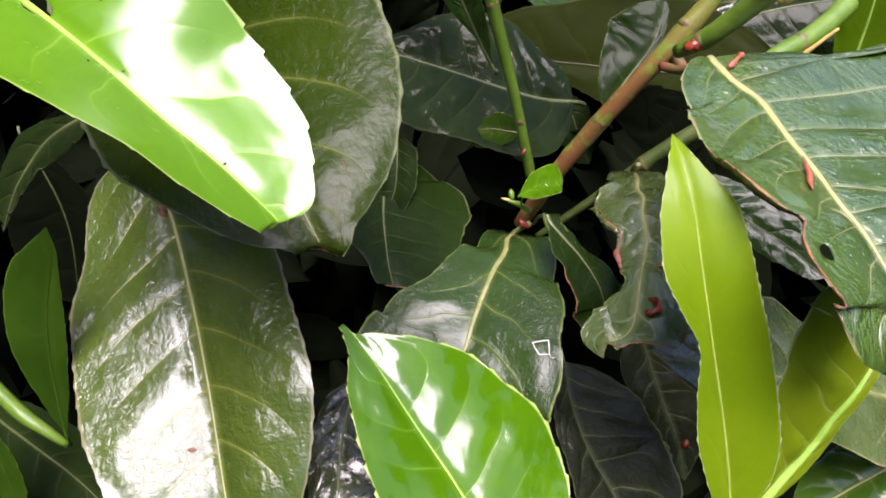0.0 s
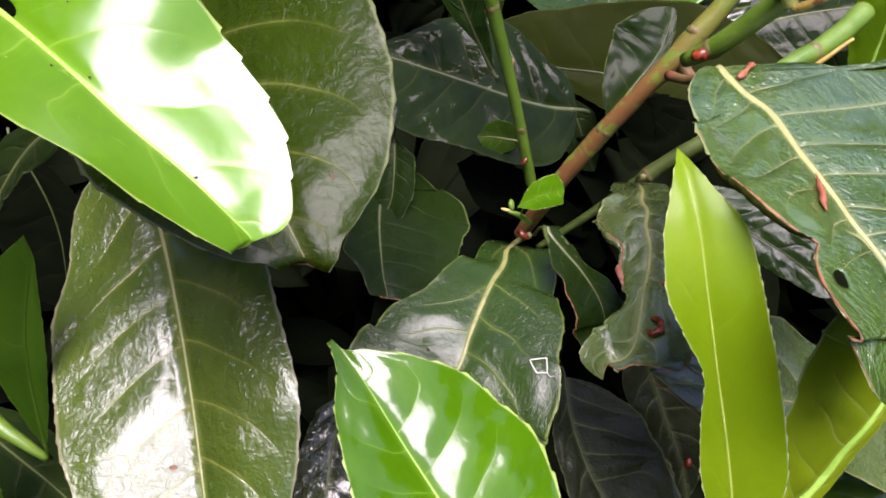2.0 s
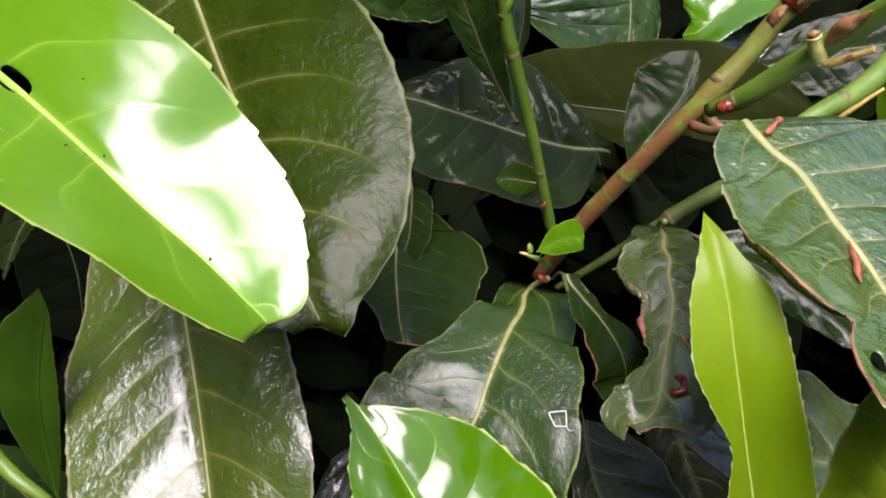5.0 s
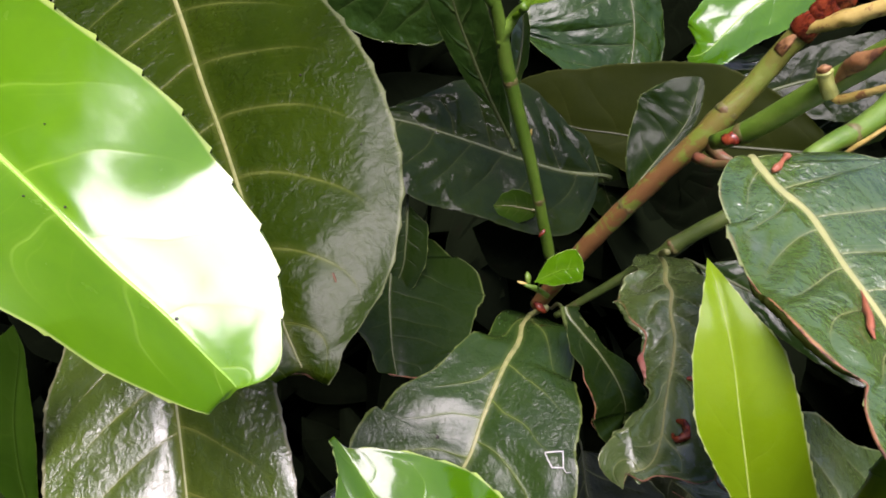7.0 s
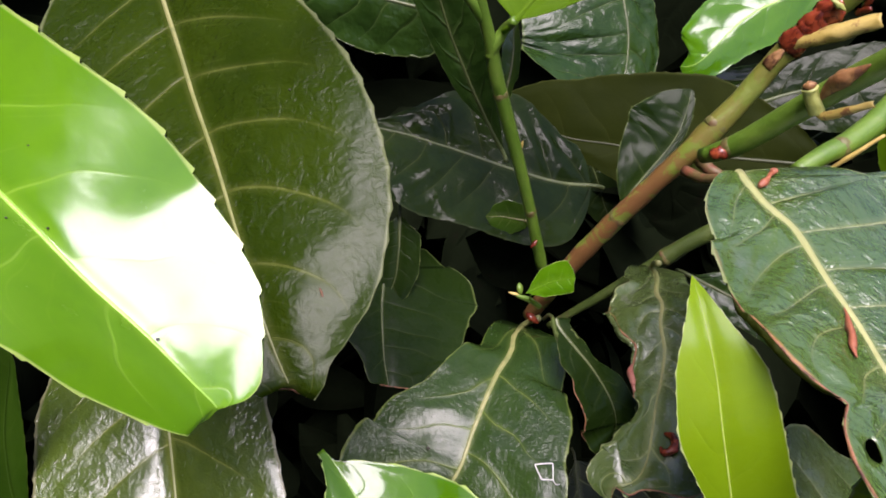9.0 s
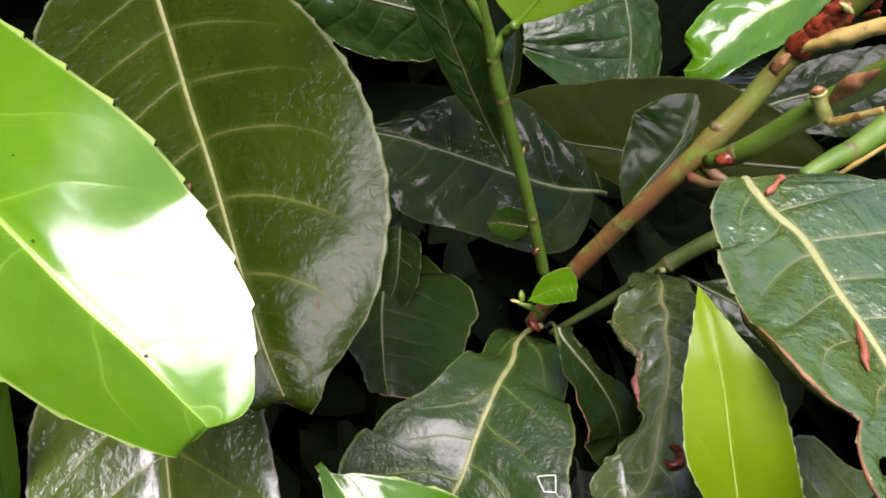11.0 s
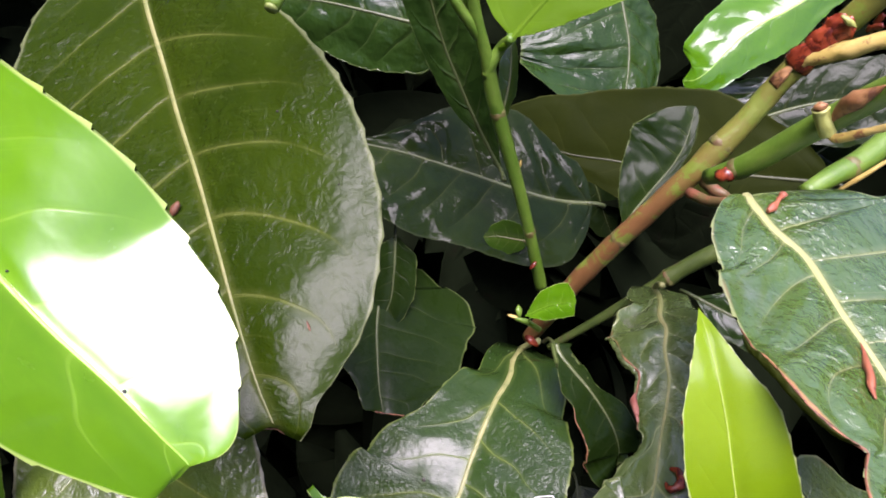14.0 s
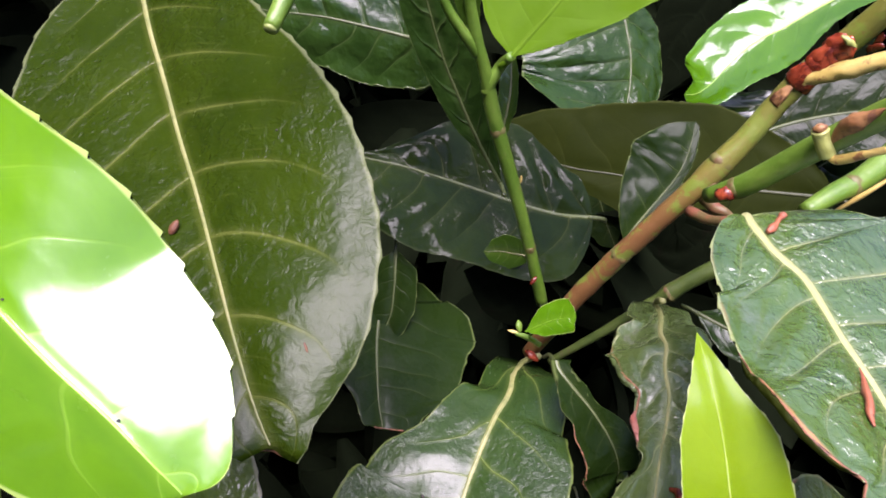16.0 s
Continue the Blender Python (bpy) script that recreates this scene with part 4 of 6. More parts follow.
leaf('small dark drooping leaf with a brown tip', [
      (-16, 206.3, 780.3, 0, 0, 0, 0), (-16, 205.9, 779.8, 0.6, 0.7, 0, 0), (-15.9, 205.2, 778.9, 1.8, 2.3, 0, 0), (-15.9, 203.8, 777.3, 3.9, 4.9, 0, 0),
      (-15.9, 201.9, 775, 7, 7, 0, 0), (-15.9, 199.6, 772.2, 7.1, 7.5, 0, 0), (-16.1, 197.2, 769.5, 7.3, 7.9, 0, 0), (-16.3, 194.9, 766.7, 7.3, 8.2, 0, 0),
      (-16.9, 192.7, 763.9, 6.3, 7.9, 0, 0), (-18.1, 190.7, 761.5, 5.7, 7, 0, 0), (-19.3, 189.2, 759.6, 3.8, 5.5, 0, 0), (-20.2, 188.2, 758.4, 1.5, 4.1, 0, 0),
      (-20.6, 187.7, 757.7, 0, 0, 0, 0)],
     (-0.06, -0.76, 0.64), -1, SMOOTH, rib=RIB_DIM, quilt=0.08, wave=0.4, pairs=5, rib_width=0.5, veins=False)
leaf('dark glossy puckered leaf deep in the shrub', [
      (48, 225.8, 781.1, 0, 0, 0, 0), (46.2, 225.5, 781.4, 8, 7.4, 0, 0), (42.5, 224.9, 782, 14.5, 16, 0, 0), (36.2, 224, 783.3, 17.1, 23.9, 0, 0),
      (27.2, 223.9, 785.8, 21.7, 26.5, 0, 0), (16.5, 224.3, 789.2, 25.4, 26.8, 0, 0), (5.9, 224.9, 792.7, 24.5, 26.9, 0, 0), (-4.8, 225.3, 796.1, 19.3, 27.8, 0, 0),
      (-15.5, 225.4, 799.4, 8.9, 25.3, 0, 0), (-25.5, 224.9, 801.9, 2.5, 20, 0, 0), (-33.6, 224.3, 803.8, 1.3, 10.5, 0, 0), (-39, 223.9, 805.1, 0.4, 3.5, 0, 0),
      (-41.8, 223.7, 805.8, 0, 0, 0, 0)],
     (0.23, -0.56, 0.79), 1, DARK_SHADED, rib=RIB_DIM, fold=(7, 7), quilt=2.3, wave=1.8, pairs=7, rib_width=0.9)
leaf('large leaf showing its dull olive underside', [
      (125.3, 229.4, 788.7, 0, 0, 0, 0), (123, 230, 788.6, 4.6, 2.6, 0, 0), (118.3, 231.1, 788.3, 10.2, 7.9, 0, 0), (110, 233, 787.9, 16.2, 13.6, 0, 0),
      (98.3, 235.8, 787.2, 22.6, 17.4, 0, 0), (84.2, 239.1, 786.2, 27.7, 17, 0, 0), (70.1, 242.5, 785.5, 27.6, 14.9, 0, 0), (56.1, 246.4, 785.8, 24.8, 10.6, 0, 0),
      (42.1, 250.1, 785.8, 21.8, 5.5, 0, 0), (29.7, 254.5, 787.9, 17.7, 3, 0, 0), (19.7, 258.2, 790, 10.7, 1.5, 0, 0), (13, 260.7, 791.4, 3.8, 0.5, 0, 0),
      (9.7, 261.9, 792.1, 0, 0, 0, 0)],
     (-0.23, -0.87, 0.44), 1, UNDER, rib=RIB_UNDER, quilt=0.2, wave=0.8, pairs=8, rib_width=0.8, stalk=(128.6, 227.4, 788.3), veins=False)
leaf('small dark glossy leaf growing beside the woody stem', [
      (50.9, 192.8, 795.6, 0.1, 0, 0, 0), (51.5, 193.4, 796.4, 1.6, 0.3, 0, 0), (52.6, 194.3, 797.8, 3.9, 0.7, 0, 0), (54.7, 196, 800.1, 7, 1.3, 0, 0),
      (57.6, 198.2, 803.2, 10.3, 2, 0, 0), (60.8, 200.5, 806.5, 12.9, 2.2, 0, 0), (63.6, 202.6, 809.5, 14.3, 2.2, 0, 0), (65.7, 204.6, 812.4, 15.3, 2.2, 0, 0),
      (67.1, 206.5, 815, 15.1, 2.2, -0, 0), (68.2, 208.8, 817.8, 12.6, 2, -0, 0), (69.0, 211.0, 820.2, 9.4, 1.6, -0, 0), (69.5, 212.6, 821.9, 5.4, 1.0, -0, 0),
      (69.7, 213.4, 822.8, 0, 0, -0, 0)],
     (-0.1, -0.76, 0.64), -1, SMOOTH, rib=RIB_DIM, quilt=0.4, wave=0.8, pairs=5, rib_width=0.35, stalk=(46.5, 188.3, 795.4))
leaf('dark green leaf with broad pale highlights', [
      (62, 326.4, 835.1, 0, 0, 0, 0), (62.3, 325.5, 833.9, 4.8, 1, 0, 0), (63, 323.8, 831.5, 14.5, 2.9, 0, 0), (64.2, 320.8, 827.3, 28.4, 6.3, 0, 0),
      (65.9, 316.4, 821.2, 37.2, 11, 0, 0), (67.7, 311.1, 814, 44.3, 14.9, 0, 0), (69.2, 305.6, 806.8, 44.9, 15.8, 0, 0), (69.6, 299.7, 799.9, 44.8, 15.3, 0, 0),
      (68.7, 293.3, 793.5, 44.6, 12.9, 0, 0), (66.5, 287.1, 788.2, 43.9, 10.6, 0, 0), (64.3, 282.1, 784.1, 37.6, 5.2, 0, 0), (62.7, 278.7, 781.5, 22.2, 1.7, 0, 0),
      (61.9, 277, 780.2, 0, 0, 0, 0)],
     (0.44, -0.67, 0.6), 1, PUCKER, rib=RIB_DIM, fold=(-17, 0), quilt=1.2, wave=2.2, pairs=6, rib_width=0.8)
leaf('bright green glossy leaf half white with glare', [
      (145.3, 285.1, 842.8, 0.3, 6.6, 0, -34), (141.1, 284.9, 841.4, 2.6, 6.5, 0, -34), (135.9, 284.3, 839.1, 6.9, 6.6, 0, -34), (129.3, 283.2, 835.9, 11.6, 7.6, 0, -34),
      (122.1, 281.6, 831.7, 14.7, 9.7, 0, -34), (115, 279.8, 827.6, 16.1, 12.4, 0, -34), (108.2, 277.8, 824.6, 16.2, 13.4, 0, -34), (101.6, 275, 820.8, 15.6, 12.3, 0, -34),
      (95.3, 271.4, 815.3, 14.7, 10, 0, -34), (90, 268.6, 810, 13, 8, 0, -34), (86, 268.3, 807, 9.5, 5.5, 0, -34), (83.6, 269.5, 806.1, 5, 3, 0, -34),
      (82.5, 270.7, 805.6, 0, 0, 0, -34)],
     (-0.32, -0.54, 0.78), 1, FRESH, rib=RIB_GREEN, quilt=0.25, wave=0.8, veins=False, pairs=6, rib_width=0.8)
leaf('narrow green leaf tucked behind another', [
      (135.9, 286.3, 800.1, 0, 0, 0, 0), (135.1, 286.3, 799.9, 0.3, 0.2, 0, 0), (133.4, 286.2, 799.5, 0.8, 0.7, 0, 0), (130.6, 286.1, 798.7, 1.8, 1.4, 0, 0),
      (126.4, 285.8, 797.5, 3.2, 2.5, 0, 0), (121.5, 285.6, 796.3, 4.7, 3.9, 0, 0), (116.5, 285.6, 795.2, 5.4, 5.2, 0, 0), (111.5, 285.8, 794.4, 5, 4.3, 0, 0),
      (106.4, 286.4, 794, 4.2, 4, 0, 0), (101.8, 287.2, 794.1, 2.9, 2.2, 0, 0), (98, 288, 794.3, 1.5, 1.1, 0, 0), (95.6, 288.6, 794.5, 0.5, 0.4, 0, 0),
      (94.3, 288.9, 794.6, 0, 0, 0, 0)],
     (-0.13, -0.77, 0.62), 1, GREEN, quilt=0.3, wave=0.5, pairs=5, rib_width=0.5, veins=False)
leaf('bright green young leaf seen from below on its stalk', [
      (15.8, 185, 851.6, 0, 0, 0, 0), (16.3, 185.3, 852.1, 5.8, 0.6, 0, 0), (17.2, 185.9, 853, 8.8, 1.8, 0, 0), (18.8, 187.1, 854.6, 12.5, 4, 0, 0),
      (21.2, 188.7, 856.9, 17.3, 6.1, 0, 0), (24.1, 190.6, 859.6, 18, 8.5, 0, 0), (26.8, 192.5, 862.4, 18.3, 11.3, 0, 0), (29.5, 194.6, 865.2, 17.8, 13.8, 0, 0),
      (32, 196.6, 868.1, 13, 16, 0, 0), (34.3, 198.6, 870.8, 8.3, 17.7, 0, 0), (36.2, 200.2, 873, 4.2, 16.9, 0, 0), (37.4, 201.2, 874.5, 1.4, 8.8, 0, 0),
      (38, 201.8, 875.3, 0, 0, 0, 0)],
     (-0.08, -0.77, 0.63), -1, UNDER_YOUNG, under=YOUNG, rib=UNDER_YOUNG, quilt=0.15, wave=0.4, pairs=5, rib_width=0.8, veins=False, stalk=(13.5, 189.3, 847.4))
leaf('long narrow dark green leaf against the young shoot', [
      (16.9, 211.6, 800, 0, 0, 0, 0), (16.3, 211.6, 801.3, 0, 0.4, 0, 0), (14.9, 211.5, 803.8, 0, 1.3, 0, 0), (12.7, 211.5, 808.1, 0.1, 2.9, 0, 0),
      (9.7, 211.4, 814.4, 1.7, 4.6, 0, 0), (6.2, 211.4, 822.1, 4.3, 6.3, 0, 0), (3.1, 211.3, 829.9, 5.4, 7.7, 0, 0), (0, 211.4, 837.6, 6, 8.4, 0, 0),
      (-2.5, 211.4, 845.6, 6.7, 8.4, 0, 0), (-4.5, 211.5, 853.1, 7.2, 6.7, 0, 0), (-6.1, 211.6, 859.2, 6.9, 4.9, 0, 0), (-7.2, 211.7, 863.1, 3.6, 3.8, 0, 0),
      (-7.8, 211.7, 865.2, 0, 0, 0, 0)],
     (0.11, -0.99, 0.04), -1, PUCKER, rib=RIB_DIM, quilt=0.9, wave=0.5, pairs=6, rib_width=0.7, stalk=(16.7, 200.0, 805.4))
leaf('narrow green leaf behind the young shoot', [
      (14.1, 199.3, 822.3, 0, 0, 0, 0), (14.2, 199.5, 822.8, 0.3, 0.2, 0, 0), (14.6, 199.8, 823.8, 0.8, 0.6, 0, 0), (15.2, 200.4, 825.6, 1.6, 1.3, 0, 0),
      (15.9, 201.2, 828.2, 1.7, 2.2, 0, 0), (16.5, 202.2, 831.3, 2.3, 2.7, 0, 0), (16.9, 203.3, 834.5, 2, 3, 0, 0), (17, 204.4, 837.7, 1.9, 2.9, 0, 0),
      (16.9, 205.5, 840.9, 1.6, 2.2, 0, 0), (16.7, 206.5, 843.8, 1, 1.4, 0, 0), (16.5, 207.3, 846.2, 0.5, 0.7, 0, 0), (16.3, 207.8, 847.8, 0.2, 0.2, 0, 0),
      (16.2, 208.1, 848.6, 0, 0, 0, 0)],
     (-0.05, -0.95, 0.32), 1, GREEN, quilt=0.2, wave=0.3, pairs=4, rib_width=0.4, veins=False, stalk=(14.5, 203.0, 819.8))
leaf('dark glossy leaf with a ragged brown lower margin', [
      (2.4, 223.5, 838.9, 0, 0, 0, 0), (1.1, 223.7, 839.1, 4.4, 1.8, 0, 0), (-1.5, 224.1, 839.5, 9.4, 5.4, 0, 0), (-6, 224.7, 840.1, 14.3, 11.6, 0, 0),
      (-12.3, 225.7, 841.1, 14.9, 14.3, 0, 0), (-20, 226.9, 842.5, 16.3, 16, 0, 0), (-27.6, 228.1, 843.8, 15.5, 15, 0, 0), (-35.3, 229.2, 845, 14.2, 13.8, 0, 0),
      (-43.1, 230.1, 845.6, 13.2, 11, 0, 0), (-50.2, 230.8, 845.9, 9.4, 8.6, 0, 0), (-56, 231.5, 846.4, 4.9, 4.6, 0, 0), (-59.9, 232, 846.8, 1.6, 1.5, 0, 0),
      (-61.8, 232.2, 847, 0, 0, 0, 0)],
     (-0.07, -0.91, 0.42), -1, PUCKER, ragged=1.2, rib=RIB_DIM, fold=(-12, -12), quilt=0.7, wave=1.0, pairs=6, rib_width=0.7)
bitten = leaf('narrow dark leaf with a bitten brown-edged side', [
      (32.1, 166.8, 774.4, 1.8, 4.4, -0, 0), (32.3, 165.4, 773.8, 2.1, 3.7, -0, 0), (33.3, 163.7, 772.8, 3, 3.3, 0, 0), (35.2, 161.9, 771.3, 4.7, 3.1, 0, 0),
      (37.9, 159.7, 769.1, 7.5, 3.3, 0, 0), (40.9, 157.2, 766.8, 7.6, 2.4, 0, -0), (43.4, 154.7, 764.4, 9.5, 4.5, 0, -0), (45.7, 152.1, 761.9, 9.8, 6.6, 0, -0),
      (47.5, 149.5, 759.3, 10.3, 7.1, 0, -0), (48.5, 147.5, 756.5, 10.9, 7.9, 0, -0), (48.8, 146.2, 753.9, 11.2, 5.2, 0, -0), (48.2, 146, 751.8, 6.8, 1.5, 0, -0),
      (45.6, 144.7, 749.7, 0.1, 0, 0, -0)],
     (0.34, -0.4, 0.85), 1, SMOOTH, rib=RIB_DIM, veins=False, ragged=1.6, quilt=0.4, wave=0.5, pairs=5, rib_width=0.6, stalk=(31.4, 185.7, 755.7))
edging('dry_edge', 'dried brown bitten edge', margin(bitten, 1, 0.36, 0.93, 16, 0.17, 1.0), EDGE, bitten)
chewed = leaf('ragged chewed dark green leaf with curled brown edges', [
      (64.4, 196.9, 770.2, 6.7, 0, 23, 0), (64.1, 191, 772.9, 9.1, 2.5, 15, 0), (63.1, 184.5, 775.6, 9.6, 7.4, 7, 0), (61, 176.5, 777.3, 12.6, 9.2, 3, 0),
      (60.7, 168.7, 779.4, 15.8, 11.1, 1, -0), (58.7, 160.6, 779.2, 11.3, 11.1, 0, -1), (58.4, 153.1, 778.2, 7.2, 11.4, -2, -2), (56.5, 144.9, 776.3, 7.7, 11.7, -4, -4),
      (52.9, 134.9, 776.9, 5.3, 12.7, -3, -5), (48.3, 120.2, 775, 9.5, 13.4, -4, -4), (43.7, 114, 776, 10.1, 6.4, 0, 0), (40, 113.5, 774.2, 7.4, 0, 5, 3),
      (39.7, 112.4, 769.9, 0, 0, 9, 6)],
     (-0.2, 0.04, 0.98), 1, WORN, ragged=1.6, quilt=1.3, wave=2.0, twist=(30, -10), pairs=7, rib_width=0.9, stalk=(63.8, 187.7, 778.3), tooth=0.9, tooth_gap=4.2, bites=[(0, 0.05, 0.11, 2.2), (0, 0.70, 0.76, 1.6), (1, 0.86, 0.93, 4.5)], res=(150, 15))
edging('dry_edge', 'dried brown torn edge', margin(chewed, 1, 0.36, 0.70, 12, 0.30, 2.0), EDGE, chewed)
band('curled_margin', 'curled torn olive margin', *rolled(chewed, 1, 0.24, 0.56, 8, 1.2, 1.2), WORN, chewed)
edging('dry_edge', 'dried reddish torn tip', margin(chewed, -1, 0.84, 0.99, 8, 0.16, 3.0), EDGE, chewed)
broad = leaf('broad dusty green leaf with dry brown margin and hole', [
      (64.5, 160.3, 824.5, 0, 0, 15, -9), (65.3, 158.5, 828.4, 15.3, 1.1, 14, -9), (65.6, 153.7, 829.4, 32.3, 7.1, 11, -9), (67.2, 146.6, 828.8, 53, 13.3, 10, -8),
      (70.8, 138.3, 827.9, 54.8, 18.1, 7, -7), (72.6, 126.8, 826.2, 49.3, 20.4, 5, -5), (74.4, 115.6, 825, 37.4, 21.4, 4, -1), (74.8, 105.4, 824.6, 30, 18.8, 2, 3),
      (76.6, 97.3, 823.2, 20, 14.2, 1, 8), (77.4, 88.8, 821.3, 12, 18.9, 0, 11), (79.7, 82.1, 818.2, 6, 21.3, -1, 13), (79.5, 77.5, 814.2, 2.9, 16.4, -2, 14),
      (79.2, 75.8, 810.1, 1, 7.2, -2, 14)],
     (0.19, -0.1, 0.98), -1, BROAD, rib=RIB_CREAM, hole=[(0.80, -0.76, 0.014, 0.07)], res=(170, 24), quilt=1.3, wave=1.0, pairs=9, shift=(-0.15, 0.5), slant=(-0.1, 0.9), stray=0.35, tooth=0.8, tooth_gap=6, rib_width=1.35, stalk_skin=NODE, stalk=(58.9, 172.3, 819.9))
band('curled_margin', 'rolled dull olive margin', *rolled(broad, -1, 0.42, 0.68, 10, 1.1, 0.5), UNDER, broad)
edging('dry_edge', 'dried brown crinkled edge', margin(broad, -1, 0.40, 0.97, 30, 0.22, 4.0), EDGE, broad)
grown = leaf('broad dark leaf with a notched brown edge', [
      (160.4, 125.7, 721.6, 0, 0, 0, 0), (158.3, 125.9, 722.8, 1.7, 2.7, 0, 0), (154, 126.3, 725.1, 5.2, 8, 0, 0), (146.5, 126.9, 729.3, 11.7, 16.5, 0, 0),
      (135.6, 127, 734.9, 14.2, 20.9, 0, 0), (122.3, 125.5, 741.1, 16.7, 22.1, 0, 0), (109.1, 122.9, 746.9, 17.8, 18, 0, 0), (95.8, 120.2, 752.7, 24.5, 14.6, 0, 0),
      (82.5, 117.8, 758.6, 19.7, 12.3, 0, 0), (70.3, 115.7, 764, 12.1, 9.6, 0, 0), (60.4, 114.2, 768.5, 6.1, 5.8, 0, 0), (53.7, 113.6, 771.7, 2, 1.9, 0, 0),
      (50.4, 113.3, 773.2, 0, 0, 0, 0)],
     (0.43, -0.33, 0.84), 1, WORN, ragged=0.8, quilt=0.9, wave=0.8, pairs=7, rib_width=0.7)
edging('dry_edge', 'dried reddish edge', [(49.9, 110.7, 772.8, 0.07), (55.5, 109.4, 769.4, 0.14), (59.6, 107.7, 766.6, 0.14), (63.0, 106.3, 764.3, 0.1)], EDGE, grown)
leaf('very dark leaf with dried brown torn edges', [
      (80, 192.7, 696.3, 0, 0, 0, 0), (80.5, 192, 695.2, 2.3, 1.6, 0, 0), (81.4, 190.6, 693, 6.8, 4.7, 0, 0), (83.1, 188.1, 689.2, 11.1, 10.1, 0, 0),
      (85.4, 184.5, 683.6, 12.6, 17.8, 0, 0), (88.3, 180.2, 677, 12.2, 19, 0, 0), (91.2, 175.9, 670.4, 9.7, 18.4, 0, 0), (94.5, 171.8, 663.9, 7.8, 17.5, 0, 0),
      (97.6, 167.6, 657.4, 6.5, 13.1, 0, 0), (99.7, 163.5, 651.2, 5.1, 9.1, 0, 0), (100.9, 160.1, 646.1, 5, 4.7, 0, 0), (101.7, 157.8, 642.7, 1.9, 1.6, 0, 0),
      (102, 156.6, 641, 0, 0, 0, 0)],
     (0.08, -0.82, 0.57), 1, DULL, ragged=2.0, rib=RIB_DIM, quilt=0.4, wave=1.0, pairs=6, rib_width=0.5, veins=False)
leaf('dark hanging leaf with faint pale veins', [
      (48.4, 178.2, 692.3, 0, 0, 0, 0), (48.5, 176.8, 691.9, 0.8, 10.8, 0, 0), (48.6, 174.1, 691.2, 2.3, 19.7, 0, 0), (48.8, 169.3, 690.1, 5, 26.9, 0, 0),
      (49.3, 162.6, 688.3, 7.7, 30.9, 0, 0), (50.7, 154.6, 686, 10.2, 32.4, 0, 0), (53, 146.9, 683.4, 10.8, 33.8, 0, 0), (56, 139.6, 680.7, 12.7, 34.2, 0, 0),
      (59.9, 132.7, 677.7, 16.1, 32.3, 0, 0), (63, 126.1, 675.2, 10.8, 30.2, 0, 0), (65.3, 120.6, 673.1, 5.4, 25.3, 0, 0), (66.8, 117, 671.7, 1.8, 16.9, 0, 0),
      (67.6, 115.1, 671, 0, 0, 0, 0)],
     (0.32, -0.21, 0.92), 1, DULL, rib=RIB_UNDER, quilt=1.4, wave=1.6, pairs=6, rib_width=0.5)
leaf('bluish shining leaf behind a larger one', [
      (79.2, 200, 763.8, 0, 0, 0, 0), (80.1, 199.3, 763.7, 0.9, 0.8, 0, 0), (82, 197.8, 763.5, 2.7, 2.4, 0, 0), (85.3, 195.3, 763.2, 6, 5.1, 0, 0),
      (90, 191.7, 762.7, 9.3, 7.5, 0, 0), (95.6, 187.2, 762, 10, 7.4, 0, 0), (100.8, 182.4, 761, 10.6, 7, 0, 0), (105.9, 177.5, 759.8, 9.7, 7.2, 0, 0),
      (110.9, 172.5, 758.6, 9, 7.1, 0, 0), (115, 167.7, 757.1, 6.5, 5.9, 0, 0), (118.1, 163.5, 755.6, 4.4, 4.6, 0, 0), (120.1, 160.7, 754.6, 1.5, 2.6, 0, 0),
      (121.1, 159.4, 754.1, 0, 0, 0, 0)],
     (-0.31, -0.51, 0.8), -1, PUCKER, rib=RIB_DIM, quilt=0.5, wave=0.5, pairs=6, rib_width=0.7)
leaf('dark curled leaf with a tattered tip', [
      (-101.3, 178.2, 803.4, 0, 0, 0, 0), (-102.2, 178, 803, 0.3, 0.6, 0, 0), (-104, 177.7, 802.2, 1, 2, 0, 0), (-107.1, 177, 800.8, 2.1, 4.2, 0, 0),
      (-111.6, 176, 798.7, 3.7, 5.8, 0, 0), (-116.6, 174.5, 795.7, 5.7, 6.2, 0, 0), (-120.8, 172.4, 791.9, 7.3, 4.9, 0, 0), (-124.4, 170.1, 787.8, 6.7, 3.7, 0, 0),
      (-127.7, 167.5, 783.4, 5.7, 3, 0, 0), (-130, 165, 779.1, 5.2, 2, 0, 0), (-131.6, 162.7, 775.4, 2.5, 1, 0, 0), (-132.5, 161.3, 773, 0.8, 0.3, 0, 0),
      (-133, 160.5, 771.8, 0, 0, 0, 0)],
     (-0.06, -0.84, 0.54), 1, DARK_SHADED, ragged=2.0, rib=RIB_DIM, quilt=0.4, wave=1.0, pairs=5, rib_width=0.7, veins=False)
